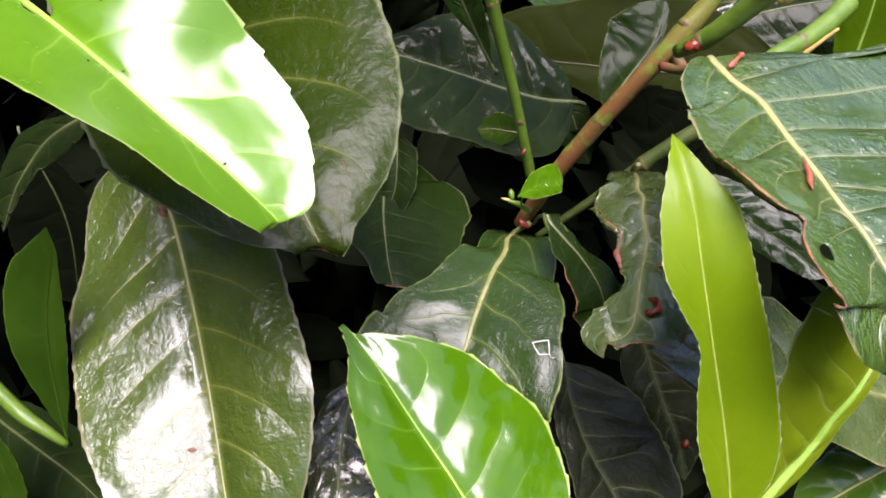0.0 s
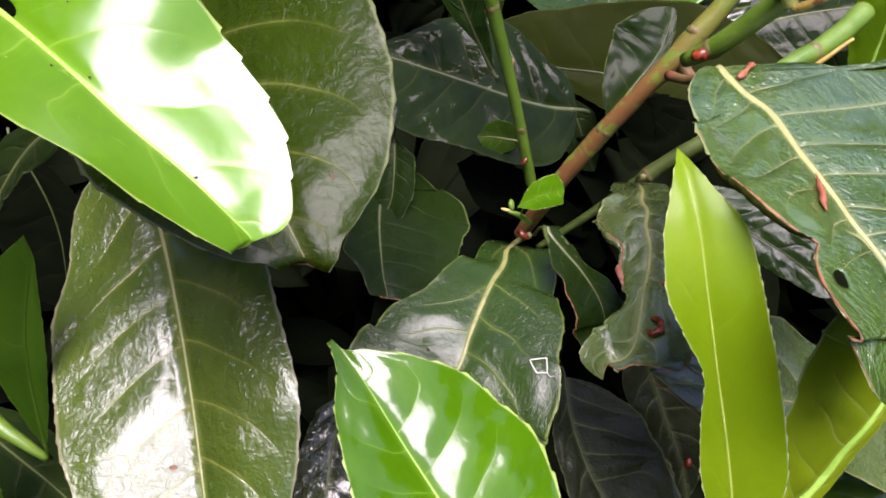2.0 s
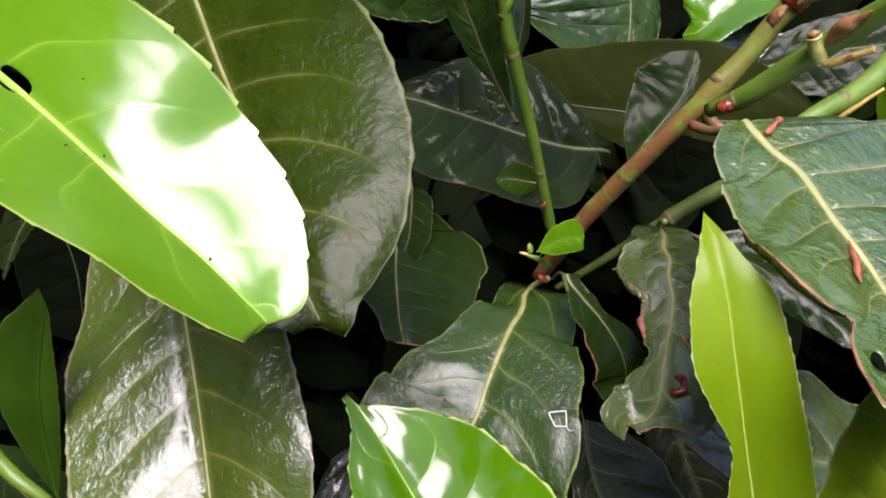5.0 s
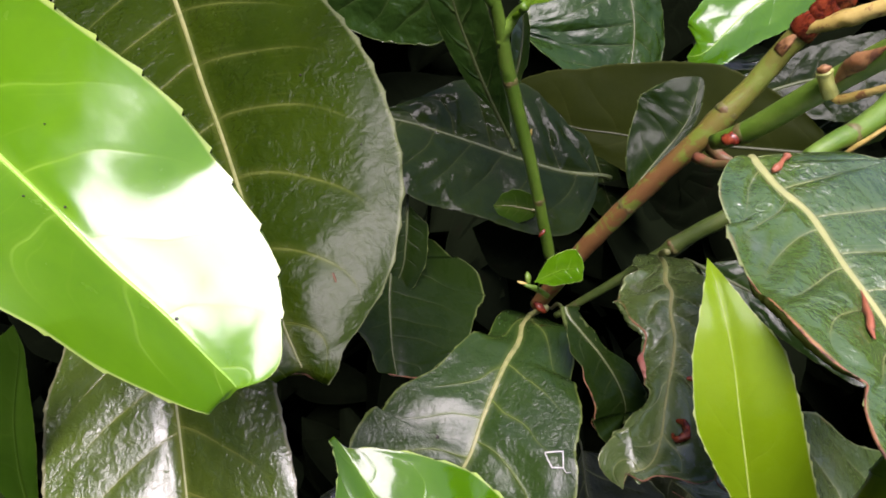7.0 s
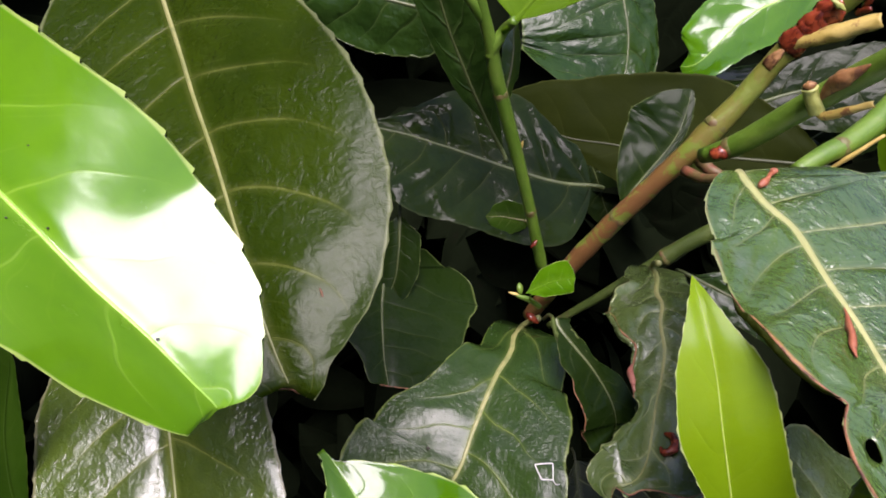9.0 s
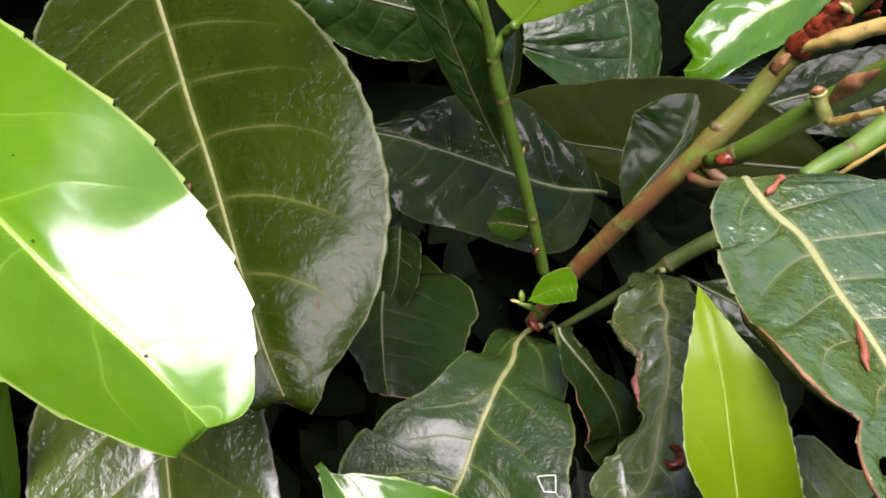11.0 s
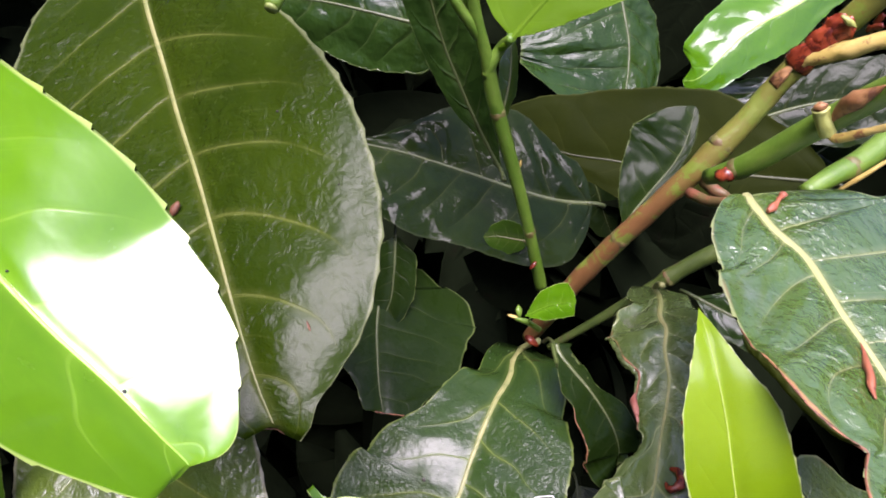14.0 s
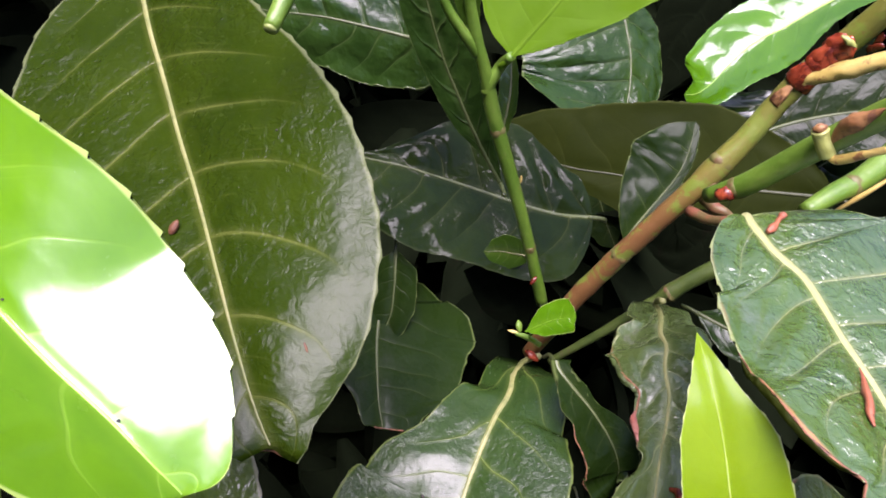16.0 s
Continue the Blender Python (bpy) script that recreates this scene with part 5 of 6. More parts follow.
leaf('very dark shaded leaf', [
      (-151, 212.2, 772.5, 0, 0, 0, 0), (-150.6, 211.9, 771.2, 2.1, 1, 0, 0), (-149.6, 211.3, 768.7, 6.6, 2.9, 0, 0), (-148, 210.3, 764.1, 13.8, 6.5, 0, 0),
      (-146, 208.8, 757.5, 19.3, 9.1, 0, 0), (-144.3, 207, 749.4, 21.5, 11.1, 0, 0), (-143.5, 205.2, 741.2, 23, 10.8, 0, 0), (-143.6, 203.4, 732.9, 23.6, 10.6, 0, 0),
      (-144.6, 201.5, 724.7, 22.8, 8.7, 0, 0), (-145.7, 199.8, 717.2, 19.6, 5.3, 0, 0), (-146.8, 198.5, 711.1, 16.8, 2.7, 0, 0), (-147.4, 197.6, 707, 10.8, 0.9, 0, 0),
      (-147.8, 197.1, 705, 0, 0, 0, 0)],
     (-0.0, -0.98, 0.22), 1, SHADE_PAINTED, rib=RIB_DIM, quilt=0.4, wave=0.6, pairs=5, rib_width=0.5, veins=False)
leaf('dark puckered leaf with grey sheen', [
      (-25.2, 138.1, 736.4, 0, 0, 0, 0), (-25.4, 137, 736.2, 0.6, 1, 0, 0), (-25.9, 134.9, 735.8, 1.9, 3.1, 0, 0), (-26.7, 131.2, 735.2, 4, 6.6, 0, 0),
      (-27.8, 125.9, 734.3, 7.3, 11.3, 0, 0), (-28.8, 119.5, 733.1, 8.1, 13.9, 0, 0), (-29.2, 113, 731.8, 8.7, 15.2, 0, 0), (-29.1, 106.5, 730.5, 8.6, 16.2, 0, 0),
      (-28.8, 100.1, 729.1, 8.1, 15.7, 0, 0), (-28.4, 94.2, 727.9, 6.6, 13.9, 0, 0), (-28, 89.4, 726.8, 3.3, 12, 0, 0), (-27.7, 86.2, 726.1, 1.1, 4, 0, 0),
      (-27.6, 84.6, 725.8, 0, 0, 0, 0)],
     (0.14, -0.2, 0.97), 1, CRINKLE, rib=RIB_DIM, quilt=1.3, wave=1.3, pairs=6, rib_width=0.6)
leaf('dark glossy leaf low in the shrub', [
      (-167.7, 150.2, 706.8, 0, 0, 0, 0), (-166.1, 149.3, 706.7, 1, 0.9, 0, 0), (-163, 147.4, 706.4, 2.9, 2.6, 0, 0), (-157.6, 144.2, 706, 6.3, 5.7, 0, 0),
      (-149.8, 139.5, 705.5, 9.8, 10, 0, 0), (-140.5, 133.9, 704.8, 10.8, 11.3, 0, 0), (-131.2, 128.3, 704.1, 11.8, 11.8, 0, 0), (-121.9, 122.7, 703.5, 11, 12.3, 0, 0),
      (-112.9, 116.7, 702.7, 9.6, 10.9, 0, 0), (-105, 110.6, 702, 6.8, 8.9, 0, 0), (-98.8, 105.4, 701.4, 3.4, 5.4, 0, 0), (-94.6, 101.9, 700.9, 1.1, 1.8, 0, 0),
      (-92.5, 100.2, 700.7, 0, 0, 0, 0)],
     (-0.0, -0.12, 0.99), -1, DARK_SHADED, rib=RIB_DIM, quilt=0.6, wave=0.8, pairs=6, rib_width=0.6)
leaf('plain green leaf low beside a stalk', [
      (-128, 112.7, 750.2, 0, 0, 0, 0), (-127.8, 112.5, 749.1, 0.3, 0.7, 0, 0), (-127.5, 112.1, 747, 0.9, 2.1, 0, 0), (-126.9, 111.4, 743.2, 2, 4.5, 0, 0),
      (-126.1, 110.3, 737.9, 3.6, 7.8, 0, 0), (-125.5, 109.1, 731.4, 4.5, 10, 0, 0), (-125.4, 107.8, 724.9, 4.5, 10.7, 0, 0), (-125.8, 106.5, 718.4, 4.3, 10.9, 0, 0),
      (-126.9, 105.3, 711.9, 3.3, 10.6, 0, 0), (-128, 104.2, 706.1, 2, 6.7, 0, 0), (-129.1, 103.2, 701.3, 1, 3.4, 0, 0), (-129.7, 102.6, 698.1, 0.3, 1.1, 0, 0),
      (-130.1, 102.3, 696.5, 0, 0, 0, 0)],
     (-0.0, -0.98, 0.19), -1, PLAIN, rib=PLAIN, quilt=0.2, wave=0.4, pairs=5, rib_width=0.5, veins=False)
leaf('green glossy leaf low in the shrub', [
      (160.5, 128, 709.1, 0, 0, 0, 0), (159.3, 127.6, 709, 0.9, 1.2, 0, 0), (156.9, 126.7, 708.7, 2.8, 3.5, 0, 0), (152.8, 125.2, 708.3, 6.1, 7.5, 0, 0),
      (146.8, 123, 707.7, 10.3, 12.6, 0, 0), (139.6, 120.3, 706.9, 11.1, 15.2, 0, 0), (132.6, 117.3, 706, 12.2, 17.4, 0, 0), (125.7, 114.2, 705.1, 11.1, 16.6, 0, 0),
      (118.8, 111, 704.2, 10, 15.3, 0, 0), (112.4, 108, 703.3, 6.3, 12.6, 0, 0), (107.3, 105.6, 702.6, 3.2, 6.3, 0, 0), (103.8, 103.9, 702.1, 1.1, 2.1, 0, 0),
      (102.1, 103.1, 701.9, 0, 0, 0, 0)],
     (-0.0, -0.28, 0.96), 1, GREEN, quilt=0.8, wave=0.8, pairs=6, rib_width=0.7)
leaf('bright green leaf behind the branches', [
      (129.2, 200.7, 796.3, 0, 0, 0, 0), (129.1, 200.7, 797.4, 0.6, 1.1, 0, 0), (129.1, 200.7, 799.7, 1.8, 3.2, 0, 0), (128.9, 200.8, 803.6, 3.8, 6.9, 0, 0),
      (128.7, 200.8, 809.2, 6.7, 12.3, 0, 0), (128.4, 200.9, 815.9, 8.8, 14.3, 0, 0), (128, 200.9, 822.6, 10.4, 14.7, 0, 0), (127.3, 201, 829.3, 10.7, 13.3, 0, 0),
      (126.2, 201.1, 836, 10, 10.5, 0, 0), (124.8, 201.1, 842, 9, 7.3, 0, 0), (123.6, 201.2, 846.9, 4.6, 3.6, 0, 0), (122.8, 201.2, 850.1, 1.5, 1.2, 0, 0),
      (122.3, 201.2, 851.8, 0, 0, 0, 0)],
     (-0.0, -1.0, 0.01), -1, UNDER_YOUNG, rib=RIB_GREEN, quilt=0.2, wave=0.4, pairs=5, rib_width=0.7, veins=False)
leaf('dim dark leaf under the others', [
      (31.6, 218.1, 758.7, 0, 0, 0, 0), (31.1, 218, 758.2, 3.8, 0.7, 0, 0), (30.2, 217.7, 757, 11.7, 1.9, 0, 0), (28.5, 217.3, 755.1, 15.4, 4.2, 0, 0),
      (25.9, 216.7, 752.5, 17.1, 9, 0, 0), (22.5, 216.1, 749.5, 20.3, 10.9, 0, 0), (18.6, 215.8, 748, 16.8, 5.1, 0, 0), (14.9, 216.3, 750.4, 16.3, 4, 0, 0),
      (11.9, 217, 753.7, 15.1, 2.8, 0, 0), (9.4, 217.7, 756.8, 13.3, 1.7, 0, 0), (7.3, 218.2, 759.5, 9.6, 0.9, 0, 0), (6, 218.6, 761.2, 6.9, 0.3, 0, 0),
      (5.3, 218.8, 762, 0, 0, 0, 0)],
     (0.0, -0.98, 0.21), 1, SHADE_PAINTED, rib=SHADE_PAINTED, quilt=0.4, wave=0.5, pairs=5, rib_width=0.15, veins=False)
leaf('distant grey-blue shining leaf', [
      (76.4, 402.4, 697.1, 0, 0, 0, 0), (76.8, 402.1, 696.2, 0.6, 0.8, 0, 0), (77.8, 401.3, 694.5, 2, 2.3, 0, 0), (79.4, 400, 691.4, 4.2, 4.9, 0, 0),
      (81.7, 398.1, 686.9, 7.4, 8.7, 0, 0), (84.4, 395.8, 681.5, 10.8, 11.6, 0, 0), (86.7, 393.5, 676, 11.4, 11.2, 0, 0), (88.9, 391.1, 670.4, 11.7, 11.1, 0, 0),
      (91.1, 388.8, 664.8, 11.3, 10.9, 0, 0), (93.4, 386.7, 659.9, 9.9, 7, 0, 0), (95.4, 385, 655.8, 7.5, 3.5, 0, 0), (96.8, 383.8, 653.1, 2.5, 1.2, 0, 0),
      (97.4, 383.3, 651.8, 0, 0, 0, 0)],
     (-0.0, -0.92, 0.39), 1, DARK_SHADED, rib=RIB_DIM, quilt=0.3, wave=0.5, pairs=5, rib_width=0.5, veins=False)
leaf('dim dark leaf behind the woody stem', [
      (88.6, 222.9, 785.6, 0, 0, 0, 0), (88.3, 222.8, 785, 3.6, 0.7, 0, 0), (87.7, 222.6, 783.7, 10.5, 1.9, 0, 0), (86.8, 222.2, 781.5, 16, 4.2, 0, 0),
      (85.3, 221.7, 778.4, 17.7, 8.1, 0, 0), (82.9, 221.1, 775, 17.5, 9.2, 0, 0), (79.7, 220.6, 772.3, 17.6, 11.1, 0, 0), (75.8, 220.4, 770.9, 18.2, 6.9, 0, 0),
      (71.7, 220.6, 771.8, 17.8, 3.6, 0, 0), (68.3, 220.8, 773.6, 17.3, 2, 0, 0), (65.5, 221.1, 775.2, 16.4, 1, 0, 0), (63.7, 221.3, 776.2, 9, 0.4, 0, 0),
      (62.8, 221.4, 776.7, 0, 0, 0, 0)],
     (-0.0, -0.99, 0.17), 1, SHADE_PAINTED, rib=SHADE_PAINTED, quilt=0.4, wave=0.5, pairs=5, rib_width=0.15, veins=False)
leaf('greyish dark leaf with a pale midrib', [
      (109.7, 268, 791.1, 0, 0, 0, 0), (110.9, 268, 791.6, 0.8, 1.3, 0, 0), (113.3, 268.1, 792.6, 2.5, 3.9, 0, 0), (117.4, 268.2, 794.3, 5.4, 8.3, 0, 0),
      (123.3, 268.2, 796.6, 10.1, 13.1, 0, 0), (130.6, 267.8, 799, 12.3, 15.6, 0, 0), (137.9, 267.1, 801, 13.2, 17.6, 0, 0), (145.3, 266.1, 802.8, 13.8, 16.7, 0, 0),
      (152.7, 265.1, 804.4, 14.2, 15.4, 0, 0), (159.4, 264.5, 806.3, 12.2, 9.1, 0, 0), (164.8, 264.2, 808.1, 6.3, 4.4, 0, 0), (168.5, 264, 809.3, 2.1, 1.5, 0, 0),
      (170.3, 263.9, 809.9, 0, 0, 0, 0)],
     (-0.24, -0.74, 0.62), -1, DARK_SHADED, rib=RIB_DIM, quilt=0.5, wave=0.6, pairs=6, rib_width=0.8)
leaf('bluish dark leaf behind the branches', [
      (132.6, 272.5, 767.1, 0, 0, 0, 0), (133.3, 272.6, 767.7, 0.8, 1.2, 0, 0), (134.8, 272.9, 769.1, 2.2, 3.8, 0, 0), (137.4, 273.4, 771.6, 4.9, 8.1, 0, 0),
      (141.2, 274.1, 774.9, 9.3, 12.5, 0, 0), (146.2, 274.8, 778.5, 12.3, 14.3, 0, 0), (151.5, 275.4, 781.5, 11.2, 15.3, 0, 0), (157.2, 275.8, 783.7, 10.9, 15.7, 0, 0),
      (163.2, 276.2, 785.3, 7.2, 15.2, 0, 0), (168.7, 276.4, 786.5, 4.4, 9.7, 0, 0), (173.2, 276.6, 787.4, 2.2, 4.9, 0, 0), (176.2, 276.7, 788, 0.7, 1.6, 0, 0),
      (177.7, 276.8, 788.3, 0, 0, 0, 0)],
     (-0.0, -0.98, 0.2), -1, DARK_SHADED, rib=RIB_DIM, quilt=0.5, wave=0.6, pairs=6, rib_width=0.6, veins=False)
leaf('dim grey leaf at the back', [
      (120.4, 360.5, 827.1, 0, 0, 0, 0), (119.7, 360.2, 825.9, 1.5, 1, 0, 0), (118.3, 359.7, 823.7, 4.4, 2.9, 0, 0), (115.8, 358.7, 819.7, 9.5, 6.2, 0, 0),
      (112.3, 357.4, 814.1, 16.7, 11.1, 0, 0), (107.9, 355.8, 807.4, 17.4, 14.5, 0, 0), (102.7, 354.3, 801.3, 15.9, 16.6, 0, 0), (98.4, 352.7, 794.6, 12.1, 16.9, 0, 0),
      (96.3, 350.9, 787, 7, 15.8, 0, 0), (95.2, 349.2, 779.8, 4.1, 11.6, 0, 0), (94.5, 347.8, 773.9, 2, 5.9, 0, 0), (94, 346.9, 770, 0.7, 1.9, 0, 0),
      (93.7, 346.4, 768, 0, 0, 0, 0)],
     (-0.0, -0.97, 0.23), 1, SHADE_PAINTED, rib=SHADE_PAINTED, quilt=0.4, wave=0.5, pairs=5, rib_width=0.15, veins=False)
leaf("tiny bright green leaf at the stem's foot", [
      (24.4, 181.6, 770.1, 0, 0, 0, 0), (24.7, 181.6, 770.2, 0.2, 0.2, 0, 0), (25.2, 181.6, 770.6, 0.7, 0.7, 0, 0), (26.1, 181.6, 771.2, 1.4, 1.6, 0, 0),
      (27.4, 181.7, 772.1, 2.6, 2.7, 0, 0), (29, 181.7, 773.1, 3.9, 3.7, 0, 0), (30.6, 181.7, 774.2, 4.8, 4.1, 0, 0), (32.3, 181.6, 775.1, 5.2, 4.3, 0, 0),
      (34, 181.3, 775.8, 5.7, 4.3, 0, 0), (35.6, 181, 776.5, 5.6, 4.2, 0, 0), (36.9, 180.7, 777, 5.5, 4.1, 0, 0), (37.7, 180.5, 777.4, 2.8, 2.1, 0, 0),
      (38.2, 180.4, 777.5, 0, 0, 0, 0)],
     (-0.4, -0.66, 0.64), -1, GLOSS, under=UNDER_YOUNG, rib=GLOSS, quilt=0.1, wave=0.5, pairs=4, rib_width=0.3, veins=False, tooth=0.1, res=(40, 8), stalk=(29.7, 186.3, 761.1))
leaf('tiny rounded green leaf on the shoot', [
      (26, 202.9, 781.3, 0, 0, 0, 0), (25.7, 202.9, 781.3, 0.5, 0.8, 0, 0), (25.1, 202.9, 781.4, 1.6, 2.3, 0, 0), (24.1, 202.9, 781.6, 3.6, 3.4, 0, 0),
      (22.7, 202.9, 781.8, 5.2, 4.3, 0, 0), (21, 203, 782.1, 5.7, 5.4, 0, 0), (19.3, 203, 782.4, 6.1, 5.6, 0, 0), (17.6, 203, 782.7, 6.2, 5.5, 0, 0),
      (15.9, 203.1, 782.8, 5, 5.3, 0, 0), (14.3, 203, 782.7, 4, 4.7, 0, 0), (13, 203, 782.6, 1.9, 2.4, 0, 0), (12.1, 203, 782.6, 0.7, 0.8, 0, 0),
      (11.7, 203, 782.6, 0, 0, 0, 0)],
     (-0.0, -0.99, 0.12), 1, GREEN, quilt=0.1, wave=0.3, pairs=4, rib_width=0.3, veins=False, tooth=0.1, res=(40, 8), stalk=(27.1, 196.3, 784.9))
leaf("narrow young leaf at the shoot's tip", [
      (7.7, 188.9, 853.9, 0, 0, 0, 0), (7.6, 188.8, 854.3, 0.1, 0.2, 0, 0), (7.6, 188.7, 855.1, 0.3, 0.6, 0, 0), (7.5, 188.5, 856.5, 0.7, 1.4, 0, 0),
      (7.2, 188.2, 858.4, 1.3, 2.3, 0, 0), (6.7, 187.9, 860.7, 1.8, 3, 0, 0), (6.2, 187.5, 863, 2.4, 3.3, 0, 0), (5.5, 187.2, 865.3, 2.7, 3.4, 0, 0),
      (4.6, 186.8, 867.5, 1.8, 3.1, 0, 0), (3.8, 186.5, 869.5, 1.1, 2, 0, 0), (3, 186.3, 871.2, 0.5, 1, 0, 0), (2.6, 186.1, 872.2, 0.2, 0.3, 0, 0),
      (2.3, 186, 872.8, 0, 0, 0, 0)],
     (0.0, -0.99, -0.15), 1, GREEN, rib=RIB_GREEN, quilt=0.1, wave=0.3, pairs=4, rib_width=0.4, veins=False, tooth=0.1, res=(40, 8), stalk=(8.3, 189.3, 851.8))

edging('dry_edge', 'dried reddish end of the leaf', [(*on(olive, 0.995, v, 0.05), 0.18 + 0.08 * math.sin(v * 9)) for v in np.linspace(-0.95, 0.95, 9)], EDGE, olive)
edging('dry_edge', 'shrivelled reddish end of the leaf', [(*on(nibbled, 0.99, v, 0.05), 0.2 + 0.1 * math.sin(v * 11)) for v in np.linspace(-0.9, 0.9, 8)], EDGE, nibbled)

# ---------------------------------------------------------------- stems
stem('woody_branch', 'green-brown woody branch streaked with rusty red', 'branch', [
      (27.5, 193.5, 749.3, 2.38), (30.8, 192.8, 756.8, 2.77), (36.6, 191.5, 769.9, 2.68), (42.6, 189.8, 782.2, 2.88),
      (56.8, 185.9, 807.8, 2.71), (63.6, 185.3, 817.9, 2.92), (67.4, 185.8, 823.4, 3.19), (73.8, 186.9, 832.3, 2.72),
      (78.4, 187.4, 840.7, 2.71), (83.3, 186.2, 849.6, 2.9), (86.9, 184.4, 855.7, 2.78), (90.6, 182, 862.5, 2.8),
      (94.9, 179.1, 870.6, 2.78)], STEM, 0.1, (0.36, 0.62))
stem('side_branch', 'smooth green side branch with a dry stub', 'branch', [
      (62.9, 174.2, 823, 1.88), (66.9, 169.4, 828.2, 2.56), (74.6, 161.7, 841.1, 2.65), (80.3, 154.2, 852.3, 2.59),
      (85, 144.7, 863.8, 2.52), (88.8, 134.9, 875.6, 2.23)], TWIG, 0.05, (0.12,))
stem('side_branch', 'green branch behind the others', 'branch', [
      (86.8, 175.1, 818.7, 1.98), (94.1, 179.4, 820.9, 2.55), (100.8, 183, 822.5, 2.85), (107, 187.1, 824.5, 3.01),
      (115.8, 194.3, 828.8, 3.06)], TWIG, 0.05, (0.4,))
stem('side_branch', 'thin green branch low behind the leaves', 'branch', [(35.7, 201.9, 736.9, 1.11), (43.4, 201.8, 744, 1.34), (54.5, 201.6, 754.5, 1.65), (67.4, 201.5, 767.5, 1.87), (70.1, 201.4, 770, 2.95), (72.6, 201.5, 772.5, 2.47), (81.5, 201.5, 779.9, 2.72), (92.6, 201, 787.9, 2.62)], TWIG_SHADED, 0.06, (0.62,))
stem('young_shoot', 'slender fresh green shoot', 'shoot', [
      (30.5, 198.1, 767, 1.77), (29.6, 197.8, 770.8, 1.9), (26.3, 196.7, 784.3, 1.73), (21.6, 194.9, 802.4, 1.8),
      (16.4, 192.7, 820.8, 1.98), (12.2, 190.5, 835.9, 1.94), (10.4, 189.2, 845.1, 1.61), (8.1, 188, 853.5, 1.44),
      (6.6, 187, 861, 1.28), (4.9, 185.8, 870.4, 1.11)], TWIG, 0.05, (0.22, 0.61))
stem('young_shoot', 'thin fork of the fresh green shoot', 'shoot', [(8.2, 188.3, 850.7, 1.3), (6.4, 187.3, 853.9, 1.3), (3.8, 186.2, 857.9, 1.2), (1.5, 185.4, 861.8, 1.1), (-0.2, 184.6, 865.9, 1)], TWIG, 0.05, ())
stem('leaf_shoot', 'green stalk of the bright young leaf', 'shoot', [(10.5, 189.7, 840.6, 1.5), (11.7, 189.1, 844, 1.45), (13.5, 189.3, 847.4, 1.35), (15.8, 185, 851.6, 1.1)], TWIG, 0.05, ())
stem('leaf_shoot', 'pale green leaf stalk bending up', 'shoot', [
      (-136.3, 128.4, 757.4, 1.74), (-123.7, 119.8, 747.2, 2.01), (-115.3, 114.2, 743.6, 1.99), (-108.9, 111.8, 739.2, 1.47),
      (-105.3, 110.9, 735.1, 0.94)], TWIG, 0.05, ())
stem('leaf_shoot', 'yellow-green stalk of the young leaves', 'shoot', [
      (70.1, 78.6, 760.3, 1.06), (69.6, 76.6, 750.2, 1.64), (70.7, 72.8, 730.0, 2.1), (79.8, 68.6, 686.2, 2.41)], TWIG, 0.05, ())
cut_twig = stem('cut_twig', 'short green twig with a pale cut end', 'twig', [
      (-25.4, 175.7, 876.0, 1.78), (-28.8, 167.4, 869.3, 1.84), (-30.7, 161.5, 865.3, 1.54)], TWIG, 0.04, ())
part("cut_end", tube_mesh([(-0.0306, 0.1618, 0.8655), (-0.03084, 0.16105, 0.86499)], [0.00138, 0.00128], 14, 0.04), CUT, cut_twig, "pale cut wood")

# ---------------------------------------------------------------- buds, scales and fallen bits
bit('red_bud', 'dark red bud in the branch fork', 'bud', (64.7, 168.6, 827.2), (2.0, -0.6, 0.6), 4.8, 2.05, BUD, lumps=0.55, seed=0)
bit('bud_scale', 'pale crumbly scale edge on the branch', 'bud scale', (85.7, 180.4, 857.9), (1.5, -0.7, -0.9), 4.0, 0.8, BRACT_GREEN, lumps=0.8, seed=1)
bit('stub_cap', 'brown withered cap of the stub', 'scale', (73.4, 156.4, 849.7), (1.2, -0.2, 0.6), 2.6, 1.2, DRY, seed=2)
bit('brown_shred', 'brown dried shred on the large leaf', 'plant debris', on(olive, 0.625, -0.15, 0.8), (0.7, 1.0, 1.1), 3.4, 1.0, DRY, seed=3)
bit('red_shred', "pinkish dried shred at the large leaf's tip", 'plant debris', on(olive, 0.985, -0.98, -0.3), (1.3, 0.7, 0.9), 2.9, 0.8, PINK, seed=4)
bit('brown_shred', "brown dry remnant at a leaf's base", 'plant debris', on(hanging, 0.175, -0.06, 0.8), (1.1, -1.2, -1.5), 3.8, 1.3, DRY, seed=5)
bit('bud_scale', 'small red bud scales at the branch foot', 'bud scale', (27.8, 186.5, 755.1), (2.0, -1.1, -1.2), 5.0, 1.6, BUD, seed=6)
bit('bud_scale', "small red bud scale at the shoot's foot", 'bud scale', (30.3, 187.9, 772.4), (1.3, 0.5, 0.5), 3.0, 1.0, BUD, seed=7)
bit('tiny_bud', "tiny green bud at the shoot's foot", 'bud', (23.0, 186.9, 767.2), (-0.4, 1.7, 2.1), 3.6, 1.1, TWIG, seed=8)
bit('tiny_bud', "tiny pale bud tip at the shoot's foot", 'bud', (21.2, 185.8, 765.9), (-2.2, 0.3, 0.4), 3.4, 0.6, BRACT, seed=9)
bit('tiny_bud', 'tiny pale bud on the shoot', 'bud', (21.2, 202.0, 809.3), (0.3, 0.3, 2.0), 2.6, 0.5, BRACT, seed=10)
bit('tiny_bud', 'tiny reddish bud on the shoot', 'bud', (26.7, 193.8, 779.4), (-1.0, -0.9, -1.1), 3.0, 0.7, BUD, seed=11)
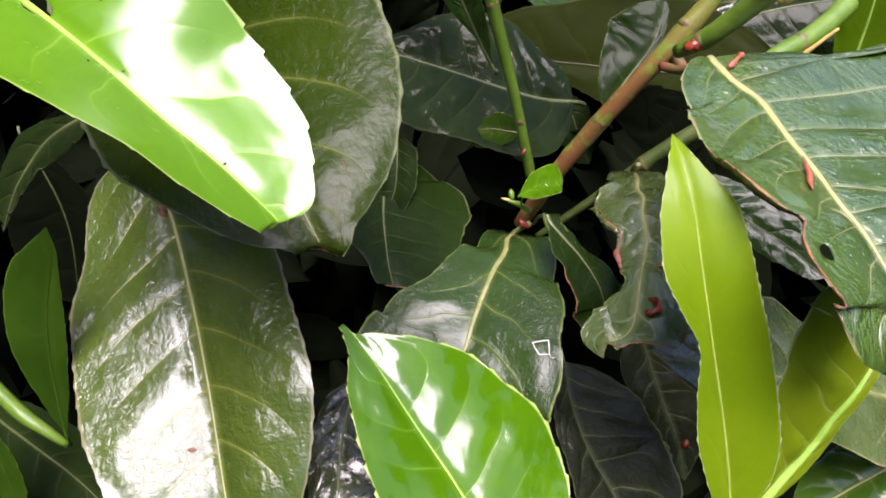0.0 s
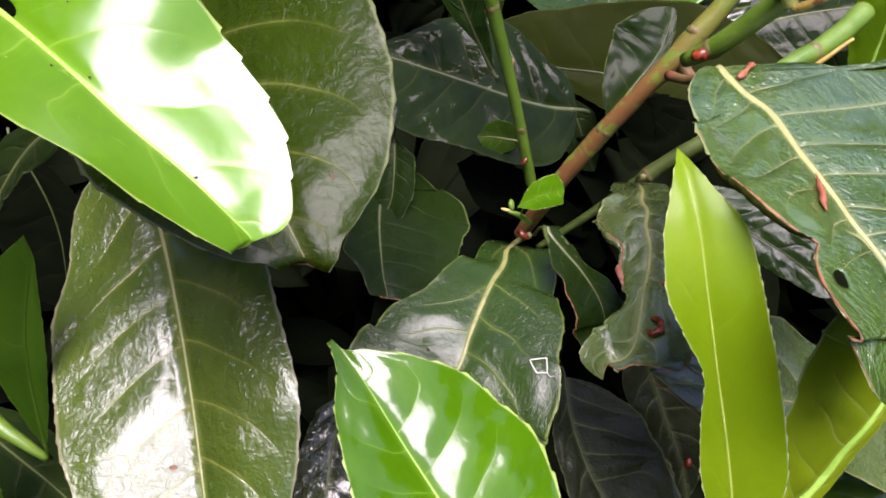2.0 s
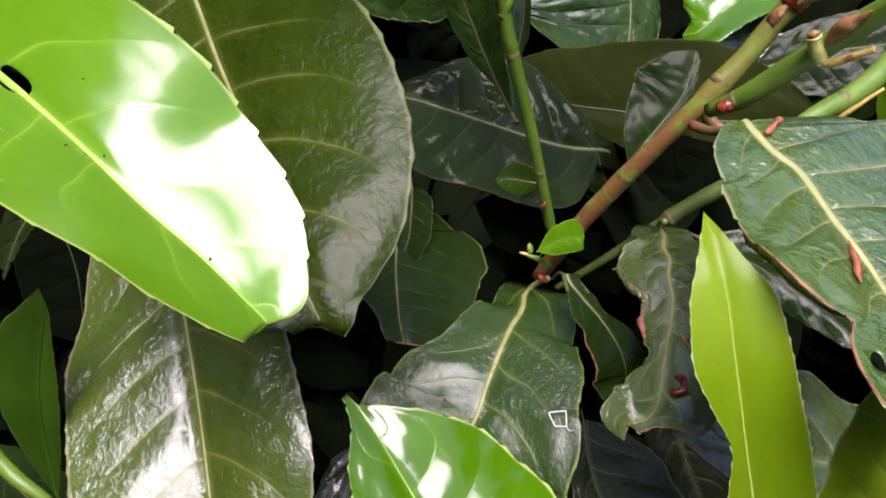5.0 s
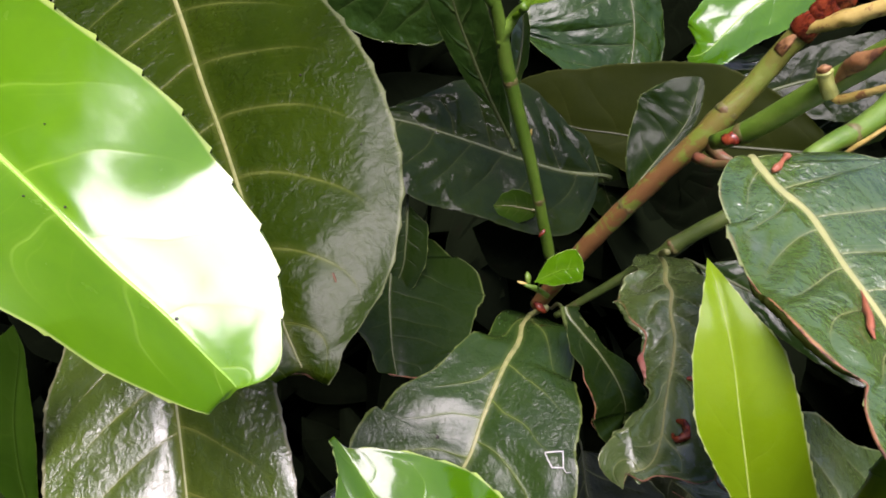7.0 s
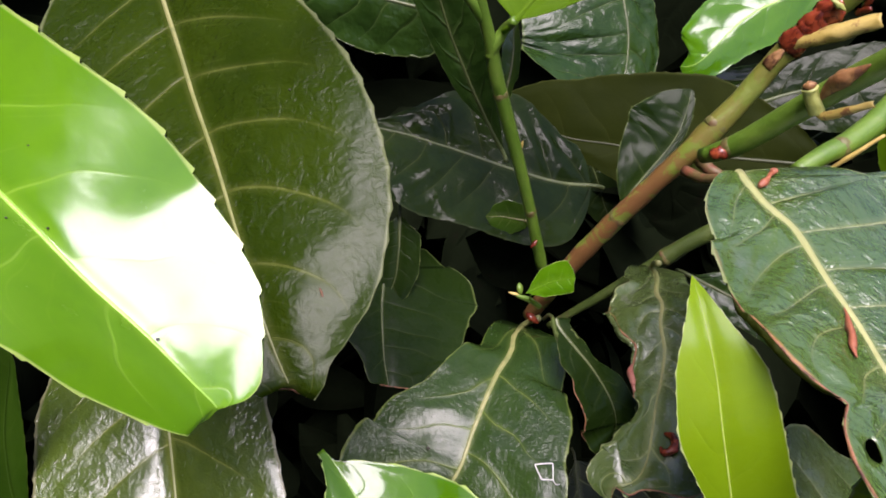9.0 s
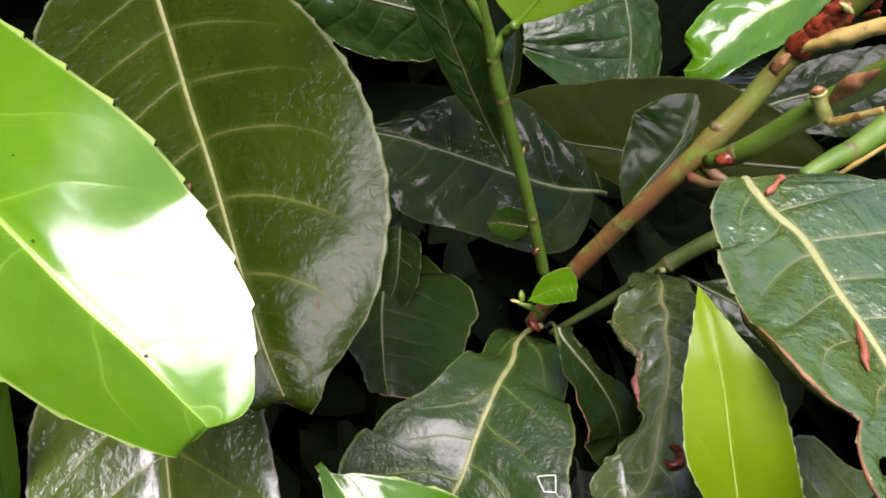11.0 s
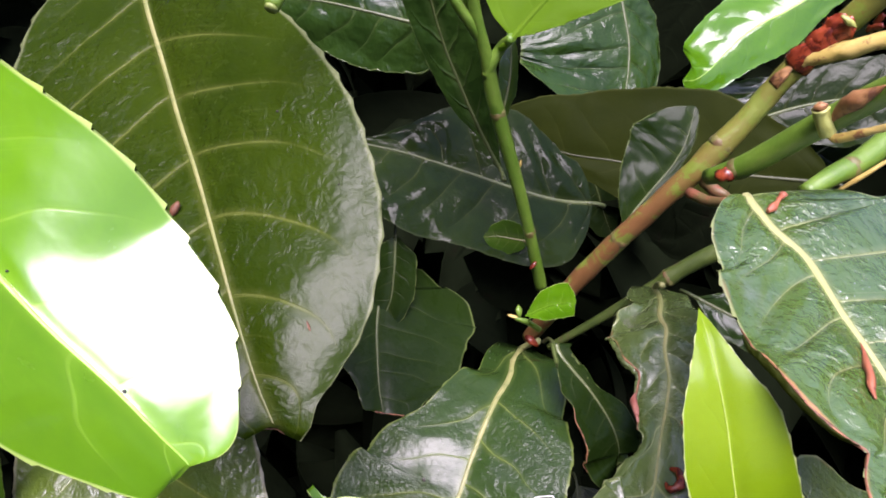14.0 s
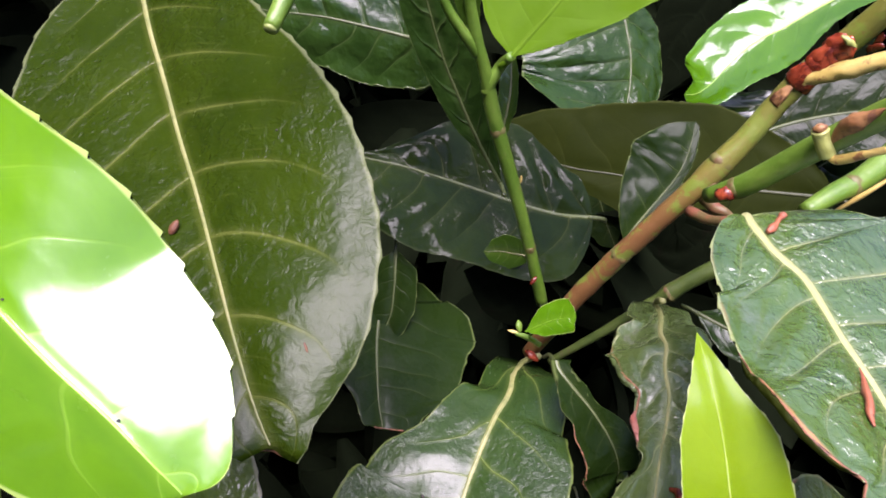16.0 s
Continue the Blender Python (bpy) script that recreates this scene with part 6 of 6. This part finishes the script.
bit('red_shred', 'red dried fleck on a dark low leaf', 'plant debris', (99.0, 161.8, 660.3), (0.7, 1.5, 1.8), 4.2, 1.5, BUD, seed=12)
bit('dust_speck', 'tiny dark speck on the broad leaf', 'speck', on(dusty, 0.46, 0.35), (0.4, -0.2, -0.3), 1.0, 0.45, SHADE_BIT, seed=13)
bit('red_shred', 'tiny reddish fleck on the hanging leaf', 'plant debris', on(hanging, 0.68, -0.20), (0.9, 0.0, 0.0), 2.0, 0.6, DRY, seed=14)
bit('red_shred', 'tiny reddish fleck on the large olive leaf', 'plant debris', on(olive, 0.86, 0.50, 0.1), (0.3, -0.5, -0.5), 2.2, 0.25, DRY, seed=15)
for speck_leaf, u, v, size in ((olive, 0.57, 0.60, 0.7), (olive, 0.70, 0.78, 0.5), (young, 0.62, 0.06, 0.5), (young, 0.58, -0.10, 0.45), (young, 0.83, 0.04, 0.6), (young, 0.52, 0.35, 0.35)):
    bit('dust_speck', 'tiny dark speck stuck on a leaf', 'speck', on(speck_leaf, u, v, 0.1), (0.4, -0.3, 0.1), size, size * 0.4, SHADE_BIT, seed=u * 20)
wrapped_scales('bud_scales', 'glossy rusty red bud scales wrapped round the branch', BUD, [
    ((82.7, 186.4, 848.5), (1.7, -0.46, 3.06), (-0.42, -0.84, 0.34), 3.05, 7.5, 1.25),
    ((84.5, 185.6, 851.6), (1.3, -0.65, 2.2), (-0.08, -0.84, 0.32), 3.03, 7.5, 1.1),
    ((85.1, 185.3, 852.7), (1.3, -0.65, 2.2), (-0.93, -0.84, 0.32), 3.01, 7.0, 0.8),
    ((87.0, 184.4, 855.8), (1.32, -0.77, 2.34), (-0.45, -0.84, 0.3), 2.95, 6.0, 1.35)])
wrapped_scales('bud_scales', 'reddish brown dried scale on the branch below a bract', DRY, [((79.7, 187.1, 843.1), (1.77, -0.43, 3.21), (-0.8, -0.84, 0.36), 2.73, 6.0, 0.5)])
boat('dry_scale', 'brown papery dried scale on the side branch', [(75.9, 155.8, 846.8, 0.3), (76.2, 154.4, 849.9, 1.3), (76.8, 152.6, 852.6, 1.9), (78.1, 151.2, 854.6, 1.3), (79.5, 149.7, 857.1, 0.2)], DRY, (-0.57, -0.97, 0.47))
scales('bud_scales', 'thin rusty scales behind the upper branch', (91.8, 181.2, 857.5), (1.2, -1.3, 1.6), (-0.73, -1.27, 0.48), 4.5, 1.3, BUD, 2, 1.0, 8)
strip('swollen_node', 'reddish brown collar at the branch fork', 'node', [(66.8, 184.2, 821.0, 1.8), (66.2, 182.9, 817.9, 1.95), (67.6, 181.4, 815.6, 1.7), (70.6, 180.1, 814.4, 1.3), (73.0, 179.3, 813.4, 0.7)], NODE, 0.45)
boat('yellow_bract', 'curved yellowish bract with rusty specks', [(80.7, 183.7, 846.9, 0.9), (82.3, 182.5, 849.1, 1.9), (85.6, 180.4, 851.4, 2.2), (89.1, 177.9, 853.7, 2.1), (93, 174.9, 856.7, 1.6)], BRACT, (-0.2, -1.1, 0.7))
boat('yellow_bract', 'thin pale bract along the side branch', [(75.8, 155.7, 844.4, 0.6), (77.2, 153.5, 844.7, 1), (79.3, 150.6, 847.3, 0.9), (81.7, 147.5, 850.3, 0.7)], BRACT, (-0.5, -1.0, 0.5))
strip('yellow_bract', 'thin pale bract behind the branches', 'bract', [(96.8, 180.1, 816.0, 0.42), (100.2, 178.9, 820.7, 0.68), (106.4, 178.3, 827.8, 0.39)], BRACT, 0.3)
strip('side_stub', 'short pale green stub on the side branch', 'stub', [(76.3, 155.8, 844.3, 1.5), (75, 156, 846.4, 1.5), (73.9, 156.4, 848.4, 1.45), (73.5, 156.4, 849.3, 1.6)], BRACT_GREEN, 0.15)

strip('twig_end', "thin twig tip at the shoot's foot", 'twig', [(29.7, 185.9, 760.6, 0.96), (25.5, 185.5, 764.0, 0.95), (22.0, 185.4, 765.5, 0.57)], TWIG, 0.3)
strip('thin_tendril', 'thin looped dry fibre beside the upright leaf', 'plant debris', [(59.0, 110.0, 782.2, 0.2), (56.9, 109.8, 782.0, 0.2), (56.6, 108.8, 780.8, 0.2), (58.2, 107.6, 779.3, 0.2), (59.8, 107.1, 778.7, 0.2)], DRY, 0.3)
strip('fallen_flower_bit', 'small rusty red stalk fallen on a leaf', 'plant debris', [(*on(broad, u, v, 0.8), r) for u, v, r in ((0.094, 0.02, 0.45), (0.088, 0.05, 0.85), (0.078, 0.09, 0.5), (0.064, 0.14, 0.45), (0.052, 0.19, 0.55), (0.046, 0.22, 0.9), (0.041, 0.235, 0.5))], RUST, 0.35)
strip('dry_roll', 'rolled brown dry bit stuck beside a midrib', 'plant debris', [(*on(broad, u, v, 0.5), r) for u, v, r in ((0.448, -0.08, 0.12), (0.47, -0.11, 0.28), (0.492, -0.14, 0.5), (0.514, -0.18, 0.72), (0.534, -0.21, 0.6), (0.556, -0.25, 0.72), (0.574, -0.28, 0.4), (0.586, -0.30, 0.2))], RUST)
strip('red_shred', 'small red dried shred on the chewed leaf', 'plant debris', [(*on(chewed, 0.765, -0.22, 0.5), 0.4), (*on(chewed, 0.77, -0.36, 0.7), 0.9), (*on(chewed, 0.79, -0.40, 0.9), 1.0), (*on(chewed, 0.80, -0.26, 0.9), 0.8), (*on(chewed, 0.79, -0.18, 0.6), 0.4)], BUD)
strip('red_shred', 'tiny red dried shred on the chewed leaf', 'plant debris', [(*on(chewed, 0.655, -0.32, 0.5), 0.4), (*on(chewed, 0.65, -0.42, 0.6), 0.72), (*on(chewed, 0.645, -0.5, 0.5), 0.4)], BUD)
strip('red_shred', 'curled pinkish shred hanging on the torn edge', 'plant debris', [(*on(chewed, 0.56, 1.0, 0.4), 0.35), (*on(chewed, 0.60, 1.0, 0.9), 0.8), (*on(chewed, 0.64, 0.98, 0.8), 0.7), (*on(chewed, 0.68, 0.97, 0.4), 0.3)], PINK, 0.6)
corners = [(0.392, -0.69), (0.366, -0.87), (0.420, -0.86), (0.427, -0.755), (0.410, -0.715), (0.392, -0.69)]
strip('husk_square', 'thin white square insect husk stuck on a leaf', 'husk', [(*on(dusty, u0 + (u1 - u0) * f, v0 + (v1 - v0) * f, 0.3), 0.17) for (u0, v0), (u1, v1) in zip(corners, corners[1:]) for f in (0.0, 0.06, 0.5, 0.94)] + [(*on(dusty, *corners[0], 0.3), 0.17)], HUSK, 0.3)
strip('husk_thread', 'thin white thread of an insect husk', 'husk', [(*on(dusty, 0.420, -0.86, 0.3), 0.12), (*on(dusty, 0.428, -0.89, 0.4), 0.10), (*on(dusty, 0.424, -0.93, 0.5), 0.07)], HUSK, 0.3)
